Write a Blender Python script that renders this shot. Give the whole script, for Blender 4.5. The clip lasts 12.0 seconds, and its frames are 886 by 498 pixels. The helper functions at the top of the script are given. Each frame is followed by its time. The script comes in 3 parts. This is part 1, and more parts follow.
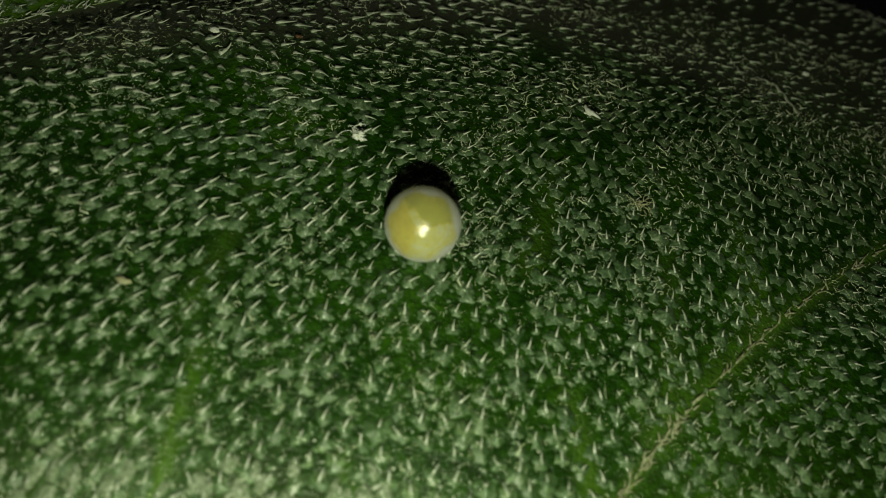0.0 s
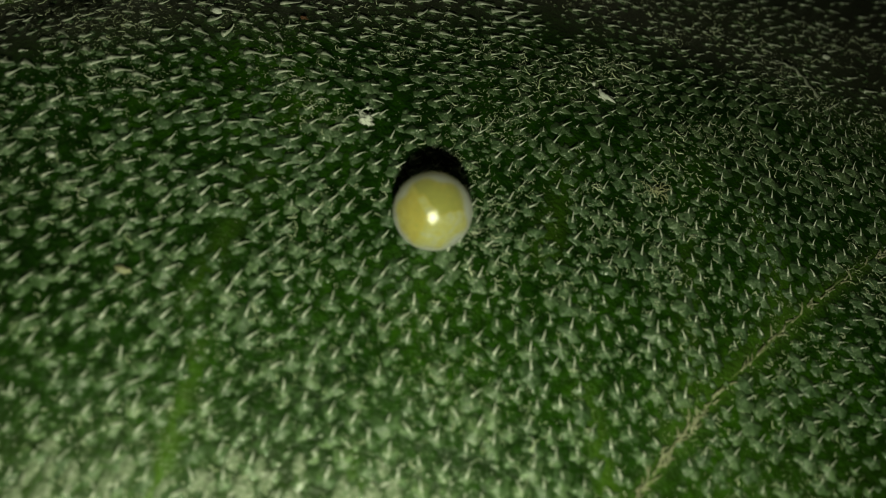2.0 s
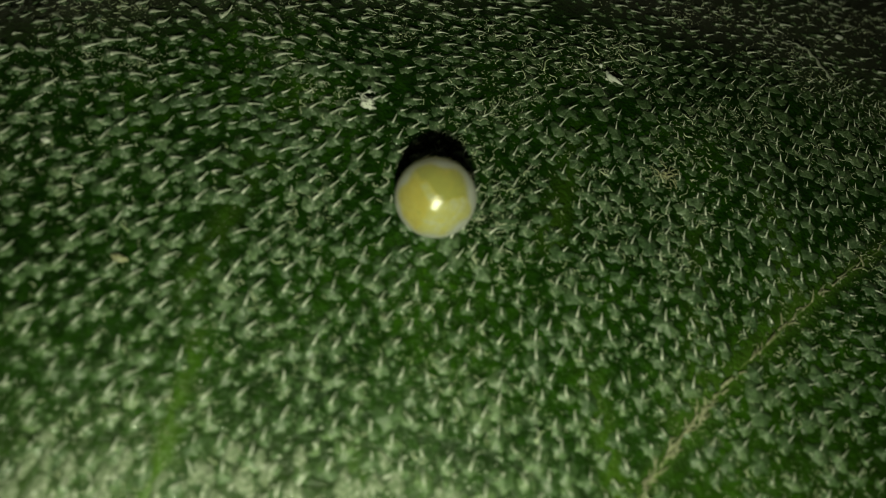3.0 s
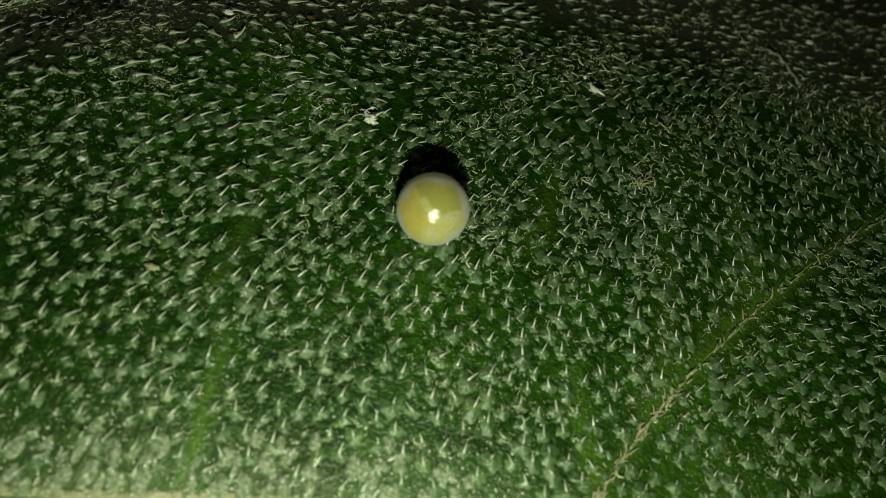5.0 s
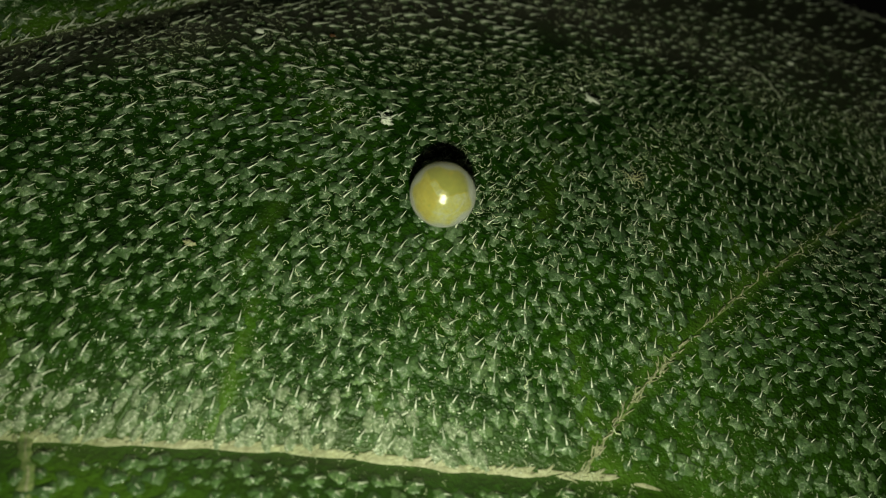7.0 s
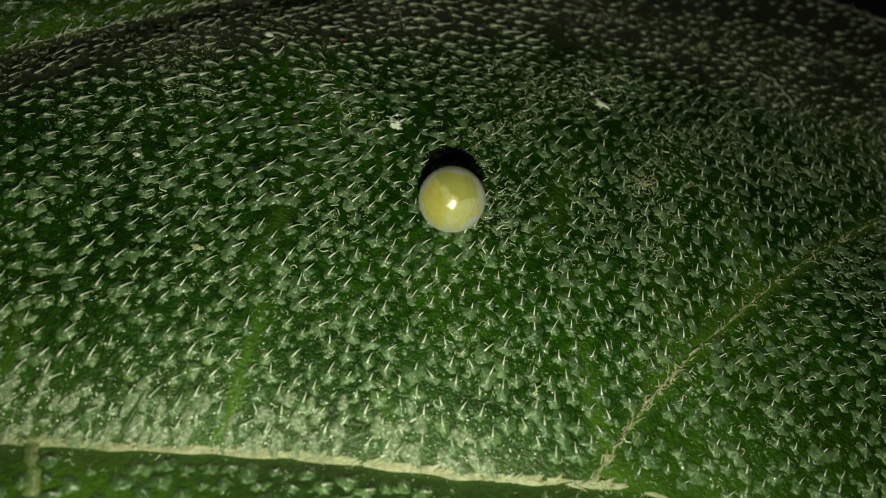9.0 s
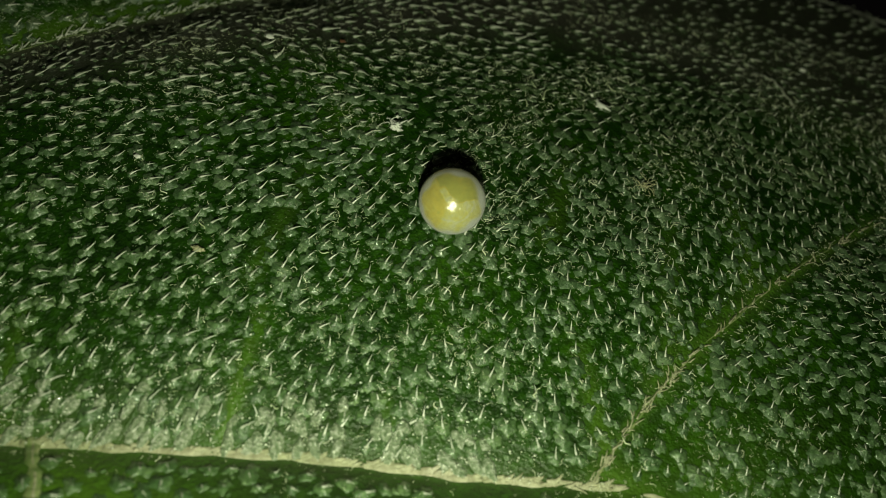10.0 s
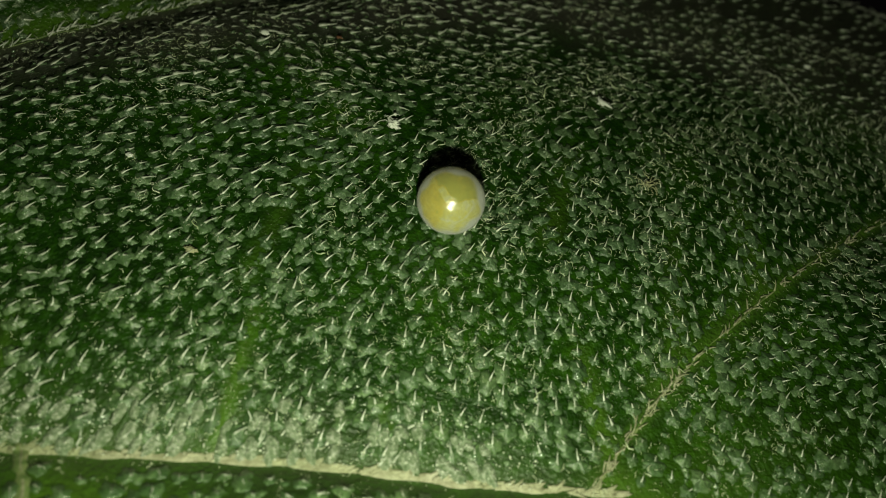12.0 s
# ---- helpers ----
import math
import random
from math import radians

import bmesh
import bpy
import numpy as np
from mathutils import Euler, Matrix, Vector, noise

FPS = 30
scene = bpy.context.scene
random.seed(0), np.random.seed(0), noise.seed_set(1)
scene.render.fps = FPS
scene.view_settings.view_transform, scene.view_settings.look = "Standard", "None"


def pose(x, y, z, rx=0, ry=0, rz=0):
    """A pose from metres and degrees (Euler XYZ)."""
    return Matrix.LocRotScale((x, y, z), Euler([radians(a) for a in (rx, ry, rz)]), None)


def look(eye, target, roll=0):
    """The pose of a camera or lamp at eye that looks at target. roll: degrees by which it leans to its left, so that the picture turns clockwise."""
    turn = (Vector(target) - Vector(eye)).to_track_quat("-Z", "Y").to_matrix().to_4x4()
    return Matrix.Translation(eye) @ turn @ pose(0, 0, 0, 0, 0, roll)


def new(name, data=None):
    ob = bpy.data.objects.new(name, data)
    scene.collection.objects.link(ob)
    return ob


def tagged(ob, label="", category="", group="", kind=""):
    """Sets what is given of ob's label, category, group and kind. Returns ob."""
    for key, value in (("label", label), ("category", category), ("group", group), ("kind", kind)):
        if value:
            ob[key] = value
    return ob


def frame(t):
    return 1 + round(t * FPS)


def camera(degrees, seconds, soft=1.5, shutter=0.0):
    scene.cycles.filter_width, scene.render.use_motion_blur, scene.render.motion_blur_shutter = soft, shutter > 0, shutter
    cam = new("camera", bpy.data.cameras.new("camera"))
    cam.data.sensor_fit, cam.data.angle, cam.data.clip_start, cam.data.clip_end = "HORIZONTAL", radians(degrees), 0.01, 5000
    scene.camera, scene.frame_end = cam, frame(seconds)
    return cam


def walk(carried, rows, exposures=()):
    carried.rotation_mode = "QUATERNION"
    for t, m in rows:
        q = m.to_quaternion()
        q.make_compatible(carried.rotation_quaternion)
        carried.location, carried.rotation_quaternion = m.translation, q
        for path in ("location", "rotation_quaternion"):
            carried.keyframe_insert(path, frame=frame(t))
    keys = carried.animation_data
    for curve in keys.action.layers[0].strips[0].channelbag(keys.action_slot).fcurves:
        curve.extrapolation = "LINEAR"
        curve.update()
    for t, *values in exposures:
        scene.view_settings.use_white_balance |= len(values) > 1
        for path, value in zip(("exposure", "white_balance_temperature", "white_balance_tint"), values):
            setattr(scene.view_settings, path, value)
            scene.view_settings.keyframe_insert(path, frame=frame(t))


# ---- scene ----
# Camera: a close-up lens held about 17 mm over the leaf; lengths in the code below are in millimetres.
cam = camera(56.66, 12.0, soft=1.0)
cam.data.dof.use_dof = True
cam.data.dof.focus_distance = 0.0176
cam.data.dof.aperture_fstop = 118.0
walk(cam, [
    (0.0, pose(-0.000071, -0.008699, 0.012823, 32.837, -10.837, 12.505)),
    (0.5, pose(-0.000118, -0.008676, 0.012755, 32.739, -10.860, 12.541)),
    (1.0, pose(-0.000111, -0.008683, 0.012789, 32.720, -10.853, 12.564)),
    (1.5, pose(-0.000128, -0.008606, 0.012610, 32.585, -10.749, 12.592)),
    (2.0, pose(-0.000133, -0.008436, 0.012358, 32.062, -10.532, 12.730)),
    (2.5, pose(-0.000047, -0.008166, 0.012053, 31.530, -10.280, 12.824)),
    (2.7, pose(-0.000064, -0.008182, 0.012043, 31.328, -10.196, 12.866)),
    (4.3, pose(-0.000479, -0.008088, 0.013703, 27.518, -10.319, 12.625)),
    (4.5, pose(-0.000514, -0.008159, 0.013812, 27.555, -10.269, 12.663)),
    (5.0, pose(-0.000446, -0.008262, 0.014025, 27.693, -10.352, 12.660)),
    (5.5, pose(-0.000451, -0.008650, 0.013663, 29.622, -10.791, 12.298)),
    (5.6, pose(0.000148, -0.009050, 0.013336, 30.569, -10.473, 12.289)),
    (5.7, pose(0.001118, -0.009041, 0.012887, 30.767, -10.363, 12.417)),
    (5.8, pose(0.001287, -0.008952, 0.012430, 30.866, -10.957, 12.004)),
    (5.9, pose(0.001119, -0.009154, 0.012067, 31.884, -10.727, 11.921)),
    (6.0, pose(0.001017, -0.009131, 0.012587, 31.036, -10.688, 12.177)),
    (6.1, pose(0.001009, -0.009402, 0.012988, 31.710, -10.596, 12.009)),
    (6.2, pose(0.000662, -0.009638, 0.013348, 31.975, -10.464, 12.052)),
    (6.3, pose(0.000610, -0.009859, 0.013738, 32.266, -10.159, 12.209)),
    (6.5, pose(0.000635, -0.010163, 0.014377, 32.575, -9.732, 12.451)),
    (7.0, pose(0.000148, -0.010621, 0.014388, 32.988, -9.268, 12.935)),
    (7.2, pose(0.000096, -0.010803, 0.014488, 33.139, -9.152, 13.133)),
    (8.8, pose(0.000074, -0.010493, 0.014216, 33.080, -9.032, 13.449)),
    (9.0, pose(0.000098, -0.010542, 0.014302, 33.168, -9.022, 13.437)),
    (9.5, pose(0.000032, -0.010570, 0.014263, 33.143, -9.005, 13.464)),
    (10.0, pose(0.000109, -0.010516, 0.014353, 33.138, -8.962, 13.509)),
    (10.5, pose(0.000125, -0.010471, 0.014312, 33.210, -8.973, 13.458)),
    (11.0, pose(0.000169, -0.010276, 0.014181, 33.059, -8.973, 13.428)),
    (11.5, pose(0.000156, -0.010302, 0.014167, 33.130, -8.996, 13.429)),
    (12.0, pose(0.000115, -0.010270, 0.014077, 33.023, -8.952, 13.451)),
], exposures=[(0.0, -0.1), (1.5, -0.12), (2.5, -0.2), (4.3, 0.08), (5.5, 0.05), (5.8, -0.24), (6.0, -0.36), (6.5, -0.27), (7.0, -0.04), (9.0, 0.04), (12.0, 0.03)])

MM = 0.001

# World: night, nearly black.
world = bpy.data.worlds.new("night")
scene.world = world
world.use_nodes = True
world.node_tree.nodes["Background"].inputs["Color"].default_value = (0.68, 0.6, 0.52, 1)
world.node_tree.nodes["Background"].inputs["Strength"].default_value = 0.0018

# The only light: the small white lamp beside the lens.
lamp_data = bpy.data.lights.new("phone_lamp", "AREA")
lamp_data.shape = "DISK"
lamp_data.size = 0.9 * MM
lamp_data.energy = 0.00230
lamp_data.color = (0.90, 1.0, 0.65)
lamp = new("phone_lamp", lamp_data)
lamp.matrix_world = look((1.5 * MM, -12.0 * MM, 10.1 * MM), (0.2 * MM, -6.0 * MM, 0))


# ---- materials ----
def material(name):
    mat = bpy.data.materials.new(name)
    mat.use_nodes = True
    nodes, links = mat.node_tree.nodes, mat.node_tree.links
    return mat, nodes, links, nodes["Principled BSDF"]


def noise_node(nodes, links, per_mm, detail=4.0, rough=0.6):
    place = nodes.new("ShaderNodeNewGeometry")
    tex = nodes.new("ShaderNodeTexNoise")
    tex.inputs["Scale"].default_value = per_mm * 1000.0
    tex.inputs["Detail"].default_value = detail
    tex.inputs["Roughness"].default_value = rough
    links.new(place.outputs["Position"], tex.inputs["Vector"])
    return tex


def ramp_node(nodes, links, source, stops):
    ramp = nodes.new("ShaderNodeValToRGB")
    while len(ramp.color_ramp.elements) < len(stops):
        ramp.color_ramp.elements.new(0.5)
    for el, (at, col) in zip(ramp.color_ramp.elements, stops):
        el.position, el.color = at, (*col, 1)
    links.new(source, ramp.inputs["Fac"])
    return ramp


def mix_node(nodes, links, kind, fac, a, b):
    mix = nodes.new("ShaderNodeMixRGB")
    mix.blend_type = kind
    for value, slot in ((fac, "Fac"), (a, "Color1"), (b, "Color2")):
        if isinstance(value, (int, float)):
            mix.inputs[slot].default_value = value
        elif isinstance(value, tuple):
            mix.inputs[slot].default_value = (*value, 1)
        else:
            links.new(value, mix.inputs[slot])
    return mix


def bump_node(nodes, links, height, depth_mm, strength=1.0, under=None):
    bump = nodes.new("ShaderNodeBump")
    bump.inputs["Distance"].default_value = depth_mm * MM
    bump.inputs["Strength"].default_value = strength
    links.new(height, bump.inputs["Height"])
    if under is not None:
        links.new(under, bump.inputs["Normal"])
    return bump


def blade_material():
    mat, nodes, links, bsdf = material("leaf_blade")
    wide = noise_node(nodes, links, 0.22, 3)
    fine = noise_node(nodes, links, 5.0, 5)
    base = ramp_node(nodes, links, wide.outputs["Fac"], [(0.3, (0.006, 0.024, 0.001)), (0.5, (0.011, 0.046, 0.0014)), (0.7, (0.026, 0.084, 0.002))])
    grain = ramp_node(nodes, links, fine.outputs["Fac"], [(0.3, (0.3, 0.34, 0.3)), (0.55, (1, 1, 1)), (0.75, (2.0, 1.7, 1.6))])
    tint = mix_node(nodes, links, "MULTIPLY", 1.0, base.outputs["Color"], grain.outputs["Color"])
    attr = nodes.new("ShaderNodeAttribute")
    attr.attribute_name = "vein"
    veined = mix_node(nodes, links, "MIX", attr.outputs["Fac"], tint.outputs["Color"], (0.20, 0.29, 0.10))
    thin = nodes.new("ShaderNodeAttribute")
    thin.attribute_name = "veinlet_and_light"
    veined = mix_node(nodes, links, "MIX", thin.outputs["Fac"], veined.outputs["Color"], (0.10, 0.20, 0.016))
    brown = nodes.new("ShaderNodeAttribute")
    brown.attribute_name = "dim_brown"
    # Grey-brown that stands in for the weak, colourless light on the outer blade.
    veined = mix_node(nodes, links, "MIX", brown.outputs["Fac"], veined.outputs["Color"], (0.050, 0.044, 0.038))
    links.new(veined.outputs["Color"], bsdf.inputs["Base Color"])
    cells = nodes.new("ShaderNodeTexVoronoi")
    cells.inputs["Scale"].default_value = 13000
    place = nodes.new("ShaderNodeNewGeometry")
    links.new(place.outputs["Position"], cells.inputs["Vector"])
    first = bump_node(nodes, links, cells.outputs["Distance"], 0.03, 0.6)
    second = bump_node(nodes, links, fine.outputs["Fac"], 0.10, 0.6, first.outputs["Normal"])
    links.new(second.outputs["Normal"], bsdf.inputs["Normal"])
    down = nodes.new("ShaderNodeMath")
    down.operation = "MULTIPLY"
    down.inputs[1].default_value = 0.12
    links.new(brown.outputs["Fac"], down.inputs[0])
    links.new(down.outputs[0], bsdf.inputs["Sheen Weight"])
    bsdf.inputs["Sheen Roughness"].default_value = 0.5
    bsdf.inputs["Sheen Tint"].default_value = (0.8, 0.72, 0.66, 1)
    bsdf.inputs["Roughness"].default_value = 0.36
    bsdf.inputs["Specular IOR Level"].default_value = 0.34
    return mat


def rosette_material():
    mat, nodes, links, bsdf = material("hair_base")
    wide = noise_node(nodes, links, 1.9, 2)
    fine = noise_node(nodes, links, 14.0, 4)
    base = ramp_node(nodes, links, wide.outputs["Fac"], [(0.3, (0.048, 0.096, 0.041)), (0.5, (0.078, 0.136, 0.065)), (0.7, (0.146, 0.212, 0.122))])
    # Fresher green beside the midrib; weaker light towards the margin is put into the colour.
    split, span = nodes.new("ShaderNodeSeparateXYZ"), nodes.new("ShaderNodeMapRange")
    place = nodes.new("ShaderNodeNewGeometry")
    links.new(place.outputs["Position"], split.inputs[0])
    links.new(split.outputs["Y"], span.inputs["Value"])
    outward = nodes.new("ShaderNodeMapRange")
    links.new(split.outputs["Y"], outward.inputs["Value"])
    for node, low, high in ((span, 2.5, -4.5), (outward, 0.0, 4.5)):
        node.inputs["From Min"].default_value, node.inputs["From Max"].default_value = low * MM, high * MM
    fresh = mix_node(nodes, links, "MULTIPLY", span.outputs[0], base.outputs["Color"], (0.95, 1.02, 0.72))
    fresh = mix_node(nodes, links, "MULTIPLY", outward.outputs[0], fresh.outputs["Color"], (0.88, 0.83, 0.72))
    grain = ramp_node(nodes, links, fine.outputs["Fac"], [(0.3, (0.45, 0.5, 0.42)), (0.55, (1, 1, 1)), (0.75, (1.7, 1.6, 1.6))])
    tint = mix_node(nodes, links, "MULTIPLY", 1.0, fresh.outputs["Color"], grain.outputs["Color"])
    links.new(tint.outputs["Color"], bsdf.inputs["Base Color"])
    bump = bump_node(nodes, links, fine.outputs["Fac"], 0.03, 0.9)
    links.new(bump.outputs["Normal"], bsdf.inputs["Normal"])
    links.new(bump.outputs["Normal"], bsdf.inputs["Coat Normal"])
    bsdf.inputs["Roughness"].default_value = 0.42
    bsdf.inputs["Coat Weight"].default_value = 0.9
    bsdf.inputs["Coat Roughness"].default_value = 0.12
    return mat


def bristle_material():
    mat, nodes, links, bsdf = material("bristle")
    wide = noise_node(nodes, links, 1.3, 2)
    fine = noise_node(nodes, links, 11.0, 3)
    base = ramp_node(nodes, links, wide.outputs["Fac"], [(0.3, (0.43, 0.46, 0.38)), (0.7, (0.78, 0.78, 0.70))])
    grain = ramp_node(nodes, links, fine.outputs["Fac"], [(0.3, (0.6, 0.64, 0.56)), (0.6, (1, 1, 1)), (0.8, (1.3, 1.28, 1.25))])
    tint = mix_node(nodes, links, "MULTIPLY", 1.0, base.outputs["Color"], grain.outputs["Color"])
    links.new(tint.outputs["Color"], bsdf.inputs["Base Color"])
    bsdf.inputs["Roughness"].default_value = 0.25
    bsdf.inputs["Specular IOR Level"].default_value = 0.6
    return mat


def vein_material():
    mat, nodes, links, bsdf = material("vein")
    wide = noise_node(nodes, links, 0.8, 3)
    fine = noise_node(nodes, links, 7.0, 5)
    base = ramp_node(nodes, links, wide.outputs["Fac"], [(0.3, (0.35, 0.37, 0.21)), (0.6, (0.48, 0.46, 0.32)), (0.8, (0.58, 0.54, 0.43))])
    grain = ramp_node(nodes, links, fine.outputs["Fac"], [(0.25, (0.5, 0.5, 0.42)), (0.6, (1, 1, 1)), (0.8, (1.25, 1.2, 1.15))])
    tint = mix_node(nodes, links, "MULTIPLY", 1.0, base.outputs["Color"], grain.outputs["Color"])
    links.new(tint.outputs["Color"], bsdf.inputs["Base Color"])
    bump = bump_node(nodes, links, fine.outputs["Fac"], 0.06, 0.8)
    links.new(bump.outputs["Normal"], bsdf.inputs["Normal"])
    bsdf.inputs["Roughness"].default_value = 0.5
    return mat


def side_vein_material():
    mat, nodes, links, bsdf = material("side_vein")
    fine = noise_node(nodes, links, 4.0, 4)
    base = ramp_node(nodes, links, fine.outputs["Fac"], [(0.35, (0.12, 0.20, 0.05)), (0.6, (0.25, 0.30, 0.12)), (0.75, (0.42, 0.40, 0.24))])
    links.new(base.outputs["Color"], bsdf.inputs["Base Color"])
    bsdf.inputs["Roughness"].default_value = 0.45
    return mat


def fuzz_material():
    mat, nodes, links, bsdf = material("fine_fuzz")
    wide = noise_node(nodes, links, 2.0, 2)
    base = ramp_node(nodes, links, wide.outputs["Fac"], [(0.3, (0.46, 0.54, 0.30)), (0.7, (0.90, 0.91, 0.70))])
    links.new(base.outputs["Color"], bsdf.inputs["Base Color"])
    bsdf.inputs["Roughness"].default_value = 0.35
    return mat


def fleck_material(name, colour):
    mat, nodes, links, bsdf = material(name)
    fine = noise_node(nodes, links, 9.0, 4)
    grain = ramp_node(nodes, links, fine.outputs["Fac"], [(0.3, tuple(0.7 * c for c in colour)), (0.65, colour)])
    links.new(grain.outputs["Color"], bsdf.inputs["Base Color"])
    bump = bump_node(nodes, links, fine.outputs["Fac"], 0.03, 0.8)
    links.new(bump.outputs["Normal"], bsdf.inputs["Normal"])
    bsdf.inputs["Roughness"].default_value = 0.6
    return mat


def pale_hair_material():
    mat, nodes, links, bsdf = material("pale_hair")
    fine = noise_node(nodes, links, 13.0, 4)
    # Pale cells; the brighter stops also carry the white glare beside the midrib.
    base = ramp_node(nodes, links, fine.outputs["Fac"], [(0.3, (0.085, 0.145, 0.055)), (0.5, (0.215, 0.27, 0.16)), (0.7, (0.53, 0.55, 0.46))])
    links.new(base.outputs["Color"], bsdf.inputs["Base Color"])
    bump = bump_node(nodes, links, fine.outputs["Fac"], 0.08, 1.0)
    links.new(bump.outputs["Normal"], bsdf.inputs["Normal"])
    links.new(bump.outputs["Normal"], bsdf.inputs["Coat Normal"])
    bsdf.inputs["Roughness"].default_value = 0.4
    bsdf.inputs["Coat Weight"].default_value = 1.0
    bsdf.inputs["Coat Roughness"].default_value = 0.10
    bsdf.inputs["Coat IOR"].default_value = 1.7
    return mat


# Near-white, for the beads that stand in for glints.
def glint_material():
    mat, nodes, links, bsdf = material("glint_bead")
    wide = noise_node(nodes, links, 2.0, 2)
    base = ramp_node(nodes, links, wide.outputs["Fac"], [(0.3, (0.62, 0.66, 0.50)), (0.7, (0.9, 0.91, 0.82))])
    links.new(base.outputs["Color"], bsdf.inputs["Base Color"])
    bsdf.inputs["Roughness"].default_value = 0.15
    return mat


def egg_white_material():
    mat, nodes, links, bsdf = material("egg_white")
    cloud = noise_node(nodes, links, 2.5, 4)
    base = ramp_node(nodes, links, cloud.outputs["Fac"], [(0.3, (0.90, 0.85, 0.86)), (0.7, (0.97, 0.94, 0.95))])
    skin, glow, both = nodes.new("ShaderNodeBsdfDiffuse"), nodes.new("ShaderNodeBsdfTranslucent"), nodes.new("ShaderNodeMixShader")
    both.inputs["Fac"].default_value = 0.56
    for shader, slot in ((skin, 1), (glow, 2)):
        links.new(base.outputs["Color"], shader.inputs["Color"])
        links.new(shader.outputs[0], both.inputs[slot])
    links.new(both.outputs[0], nodes["Material Output"].inputs["Surface"])
    nodes.remove(bsdf)
    return mat


def shell_material():
    mat, nodes, links, bsdf = material("egg_shell")
    fine = noise_node(nodes, links, 9.0, 4)
    bump = bump_node(nodes, links, fine.outputs["Fac"], 0.03, 0.55)
    clear, milk, mix = nodes.new("ShaderNodeBsdfTransparent"), nodes.new("ShaderNodeBsdfDiffuse"), nodes.new("ShaderNodeMixShader")
    milk.inputs["Color"].default_value = (0.82, 0.82, 0.78, 1)
    mix.inputs["Fac"].default_value = 0.17
    through_film, film_both = nodes.new("ShaderNodeBsdfTranslucent"), nodes.new("ShaderNodeMixShader")
    through_film.inputs["Color"].default_value = (0.86, 0.86, 0.82, 1)
    links.new(milk.outputs[0], film_both.inputs[1])
    links.new(through_film.outputs[0], film_both.inputs[2])
    links.new(clear.outputs[0], mix.inputs[1])
    links.new(film_both.outputs[0], mix.inputs[2])
    gloss, shiny = nodes.new("ShaderNodeBsdfGlossy"), nodes.new("ShaderNodeMixShader")
    gloss.inputs["Roughness"].default_value = 0.16
    links.new(bump.outputs["Normal"], gloss.inputs["Normal"])
    shiny.inputs["Fac"].default_value = 0.13
    links.new(mix.outputs[0], shiny.inputs[1])
    links.new(gloss.outputs[0], shiny.inputs[2])
    bloom, both = nodes.new("ShaderNodeBsdfSheen"), nodes.new("ShaderNodeAddShader")
    bloom.inputs["Color"].default_value = (0.14, 0.135, 0.14, 1)
    bloom.inputs["Roughness"].default_value = 0.6
    links.new(shiny.outputs[0], both.inputs[0])
    links.new(bloom.outputs[0], both.inputs[1])
    links.new(both.outputs[0], nodes["Material Output"].inputs["Surface"])
    return mat


def yolk_material():
    mat, nodes, links, bsdf = material("egg_yolk")
    tone = nodes.new("ShaderNodeAttribute")
    tone.attribute_name = "tone"
    cloud = noise_node(nodes, links, 3.0, 5)
    moved = nodes.new("ShaderNodeMath")
    moved.operation = "MULTIPLY_ADD"
    moved.inputs[1].default_value = 0.25
    links.new(cloud.outputs["Fac"], moved.inputs[0])
    links.new(tone.outputs["Fac"], moved.inputs[2])
    base = ramp_node(nodes, links, moved.outputs[0], [(0.15, (0.72, 0.70, 0.09)), (0.40, (0.96, 0.82, 0.10)), (0.55, (0.96, 0.88, 0.16)), (0.75, (0.96, 0.93, 0.38)), (0.95, (0.98, 0.97, 0.74))])
    fine = noise_node(nodes, links, 16.0, 3)
    grain = ramp_node(nodes, links, fine.outputs["Fac"], [(0.3, (0.88, 0.86, 0.8)), (0.6, (1, 1, 1))])
    tint = mix_node(nodes, links, "MULTIPLY", 1.0, base.outputs["Color"], grain.outputs["Color"])
    milk = nodes.new("ShaderNodeAttribute")
    milk.attribute_name = "milk"
    tint = mix_node(nodes, links, "MIX", milk.outputs["Fac"], tint.outputs["Color"], (0.93, 0.94, 0.99))
    skin, glow, both = nodes.new("ShaderNodeBsdfDiffuse"), nodes.new("ShaderNodeBsdfTranslucent"), nodes.new("ShaderNodeMixShader")
    both.inputs["Fac"].default_value = 0.58
    for shader, slot in ((skin, 1), (glow, 2)):
        links.new(tint.outputs["Color"], shader.inputs["Color"])
        links.new(shader.outputs[0], both.inputs[slot])
    links.new(both.outputs[0], nodes["Material Output"].inputs["Surface"])
    nodes.remove(bsdf)
    return mat


BLADE, ROSETTE, BRISTLE, VEIN, FUZZ = blade_material(), rosette_material(), bristle_material(), vein_material(), fuzz_material()
SIDE = side_vein_material()
PALE = pale_hair_material()
SHELL, YOLK = shell_material(), yolk_material()
GLINT = glint_material()
WHITE = egg_white_material()
LINT = fleck_material("pale_lint", (0.88, 0.88, 0.82))
GRIT = fleck_material("straw_grit", (0.52, 0.50, 0.30))
STRAND = fleck_material("dry_strand", (0.42, 0.43, 0.35))
RUST = fleck_material("rust_speck", (0.22, 0.10, 0.05))


# ---- the leaf's form (millimetres; the egg stands at the origin, x runs towards the tip, y towards the margin) ----
def midrib_bend(x):
    return -0.04 * np.clip(x - 3.6, 0, 8) ** 2


def midrib_y(x):
    return -5.58 + 0.188 * x + 0.05 * np.sin(0.62 * x + 2.9) + midrib_bend(x)


def off_midrib(x, y):
    return (y - midrib_y(x)) * 0.983


def vein_right_x(y):
    s = np.maximum(y + 4.85, 0)
    return 3.9 + 0.42 * s + 0.0347 * s * s


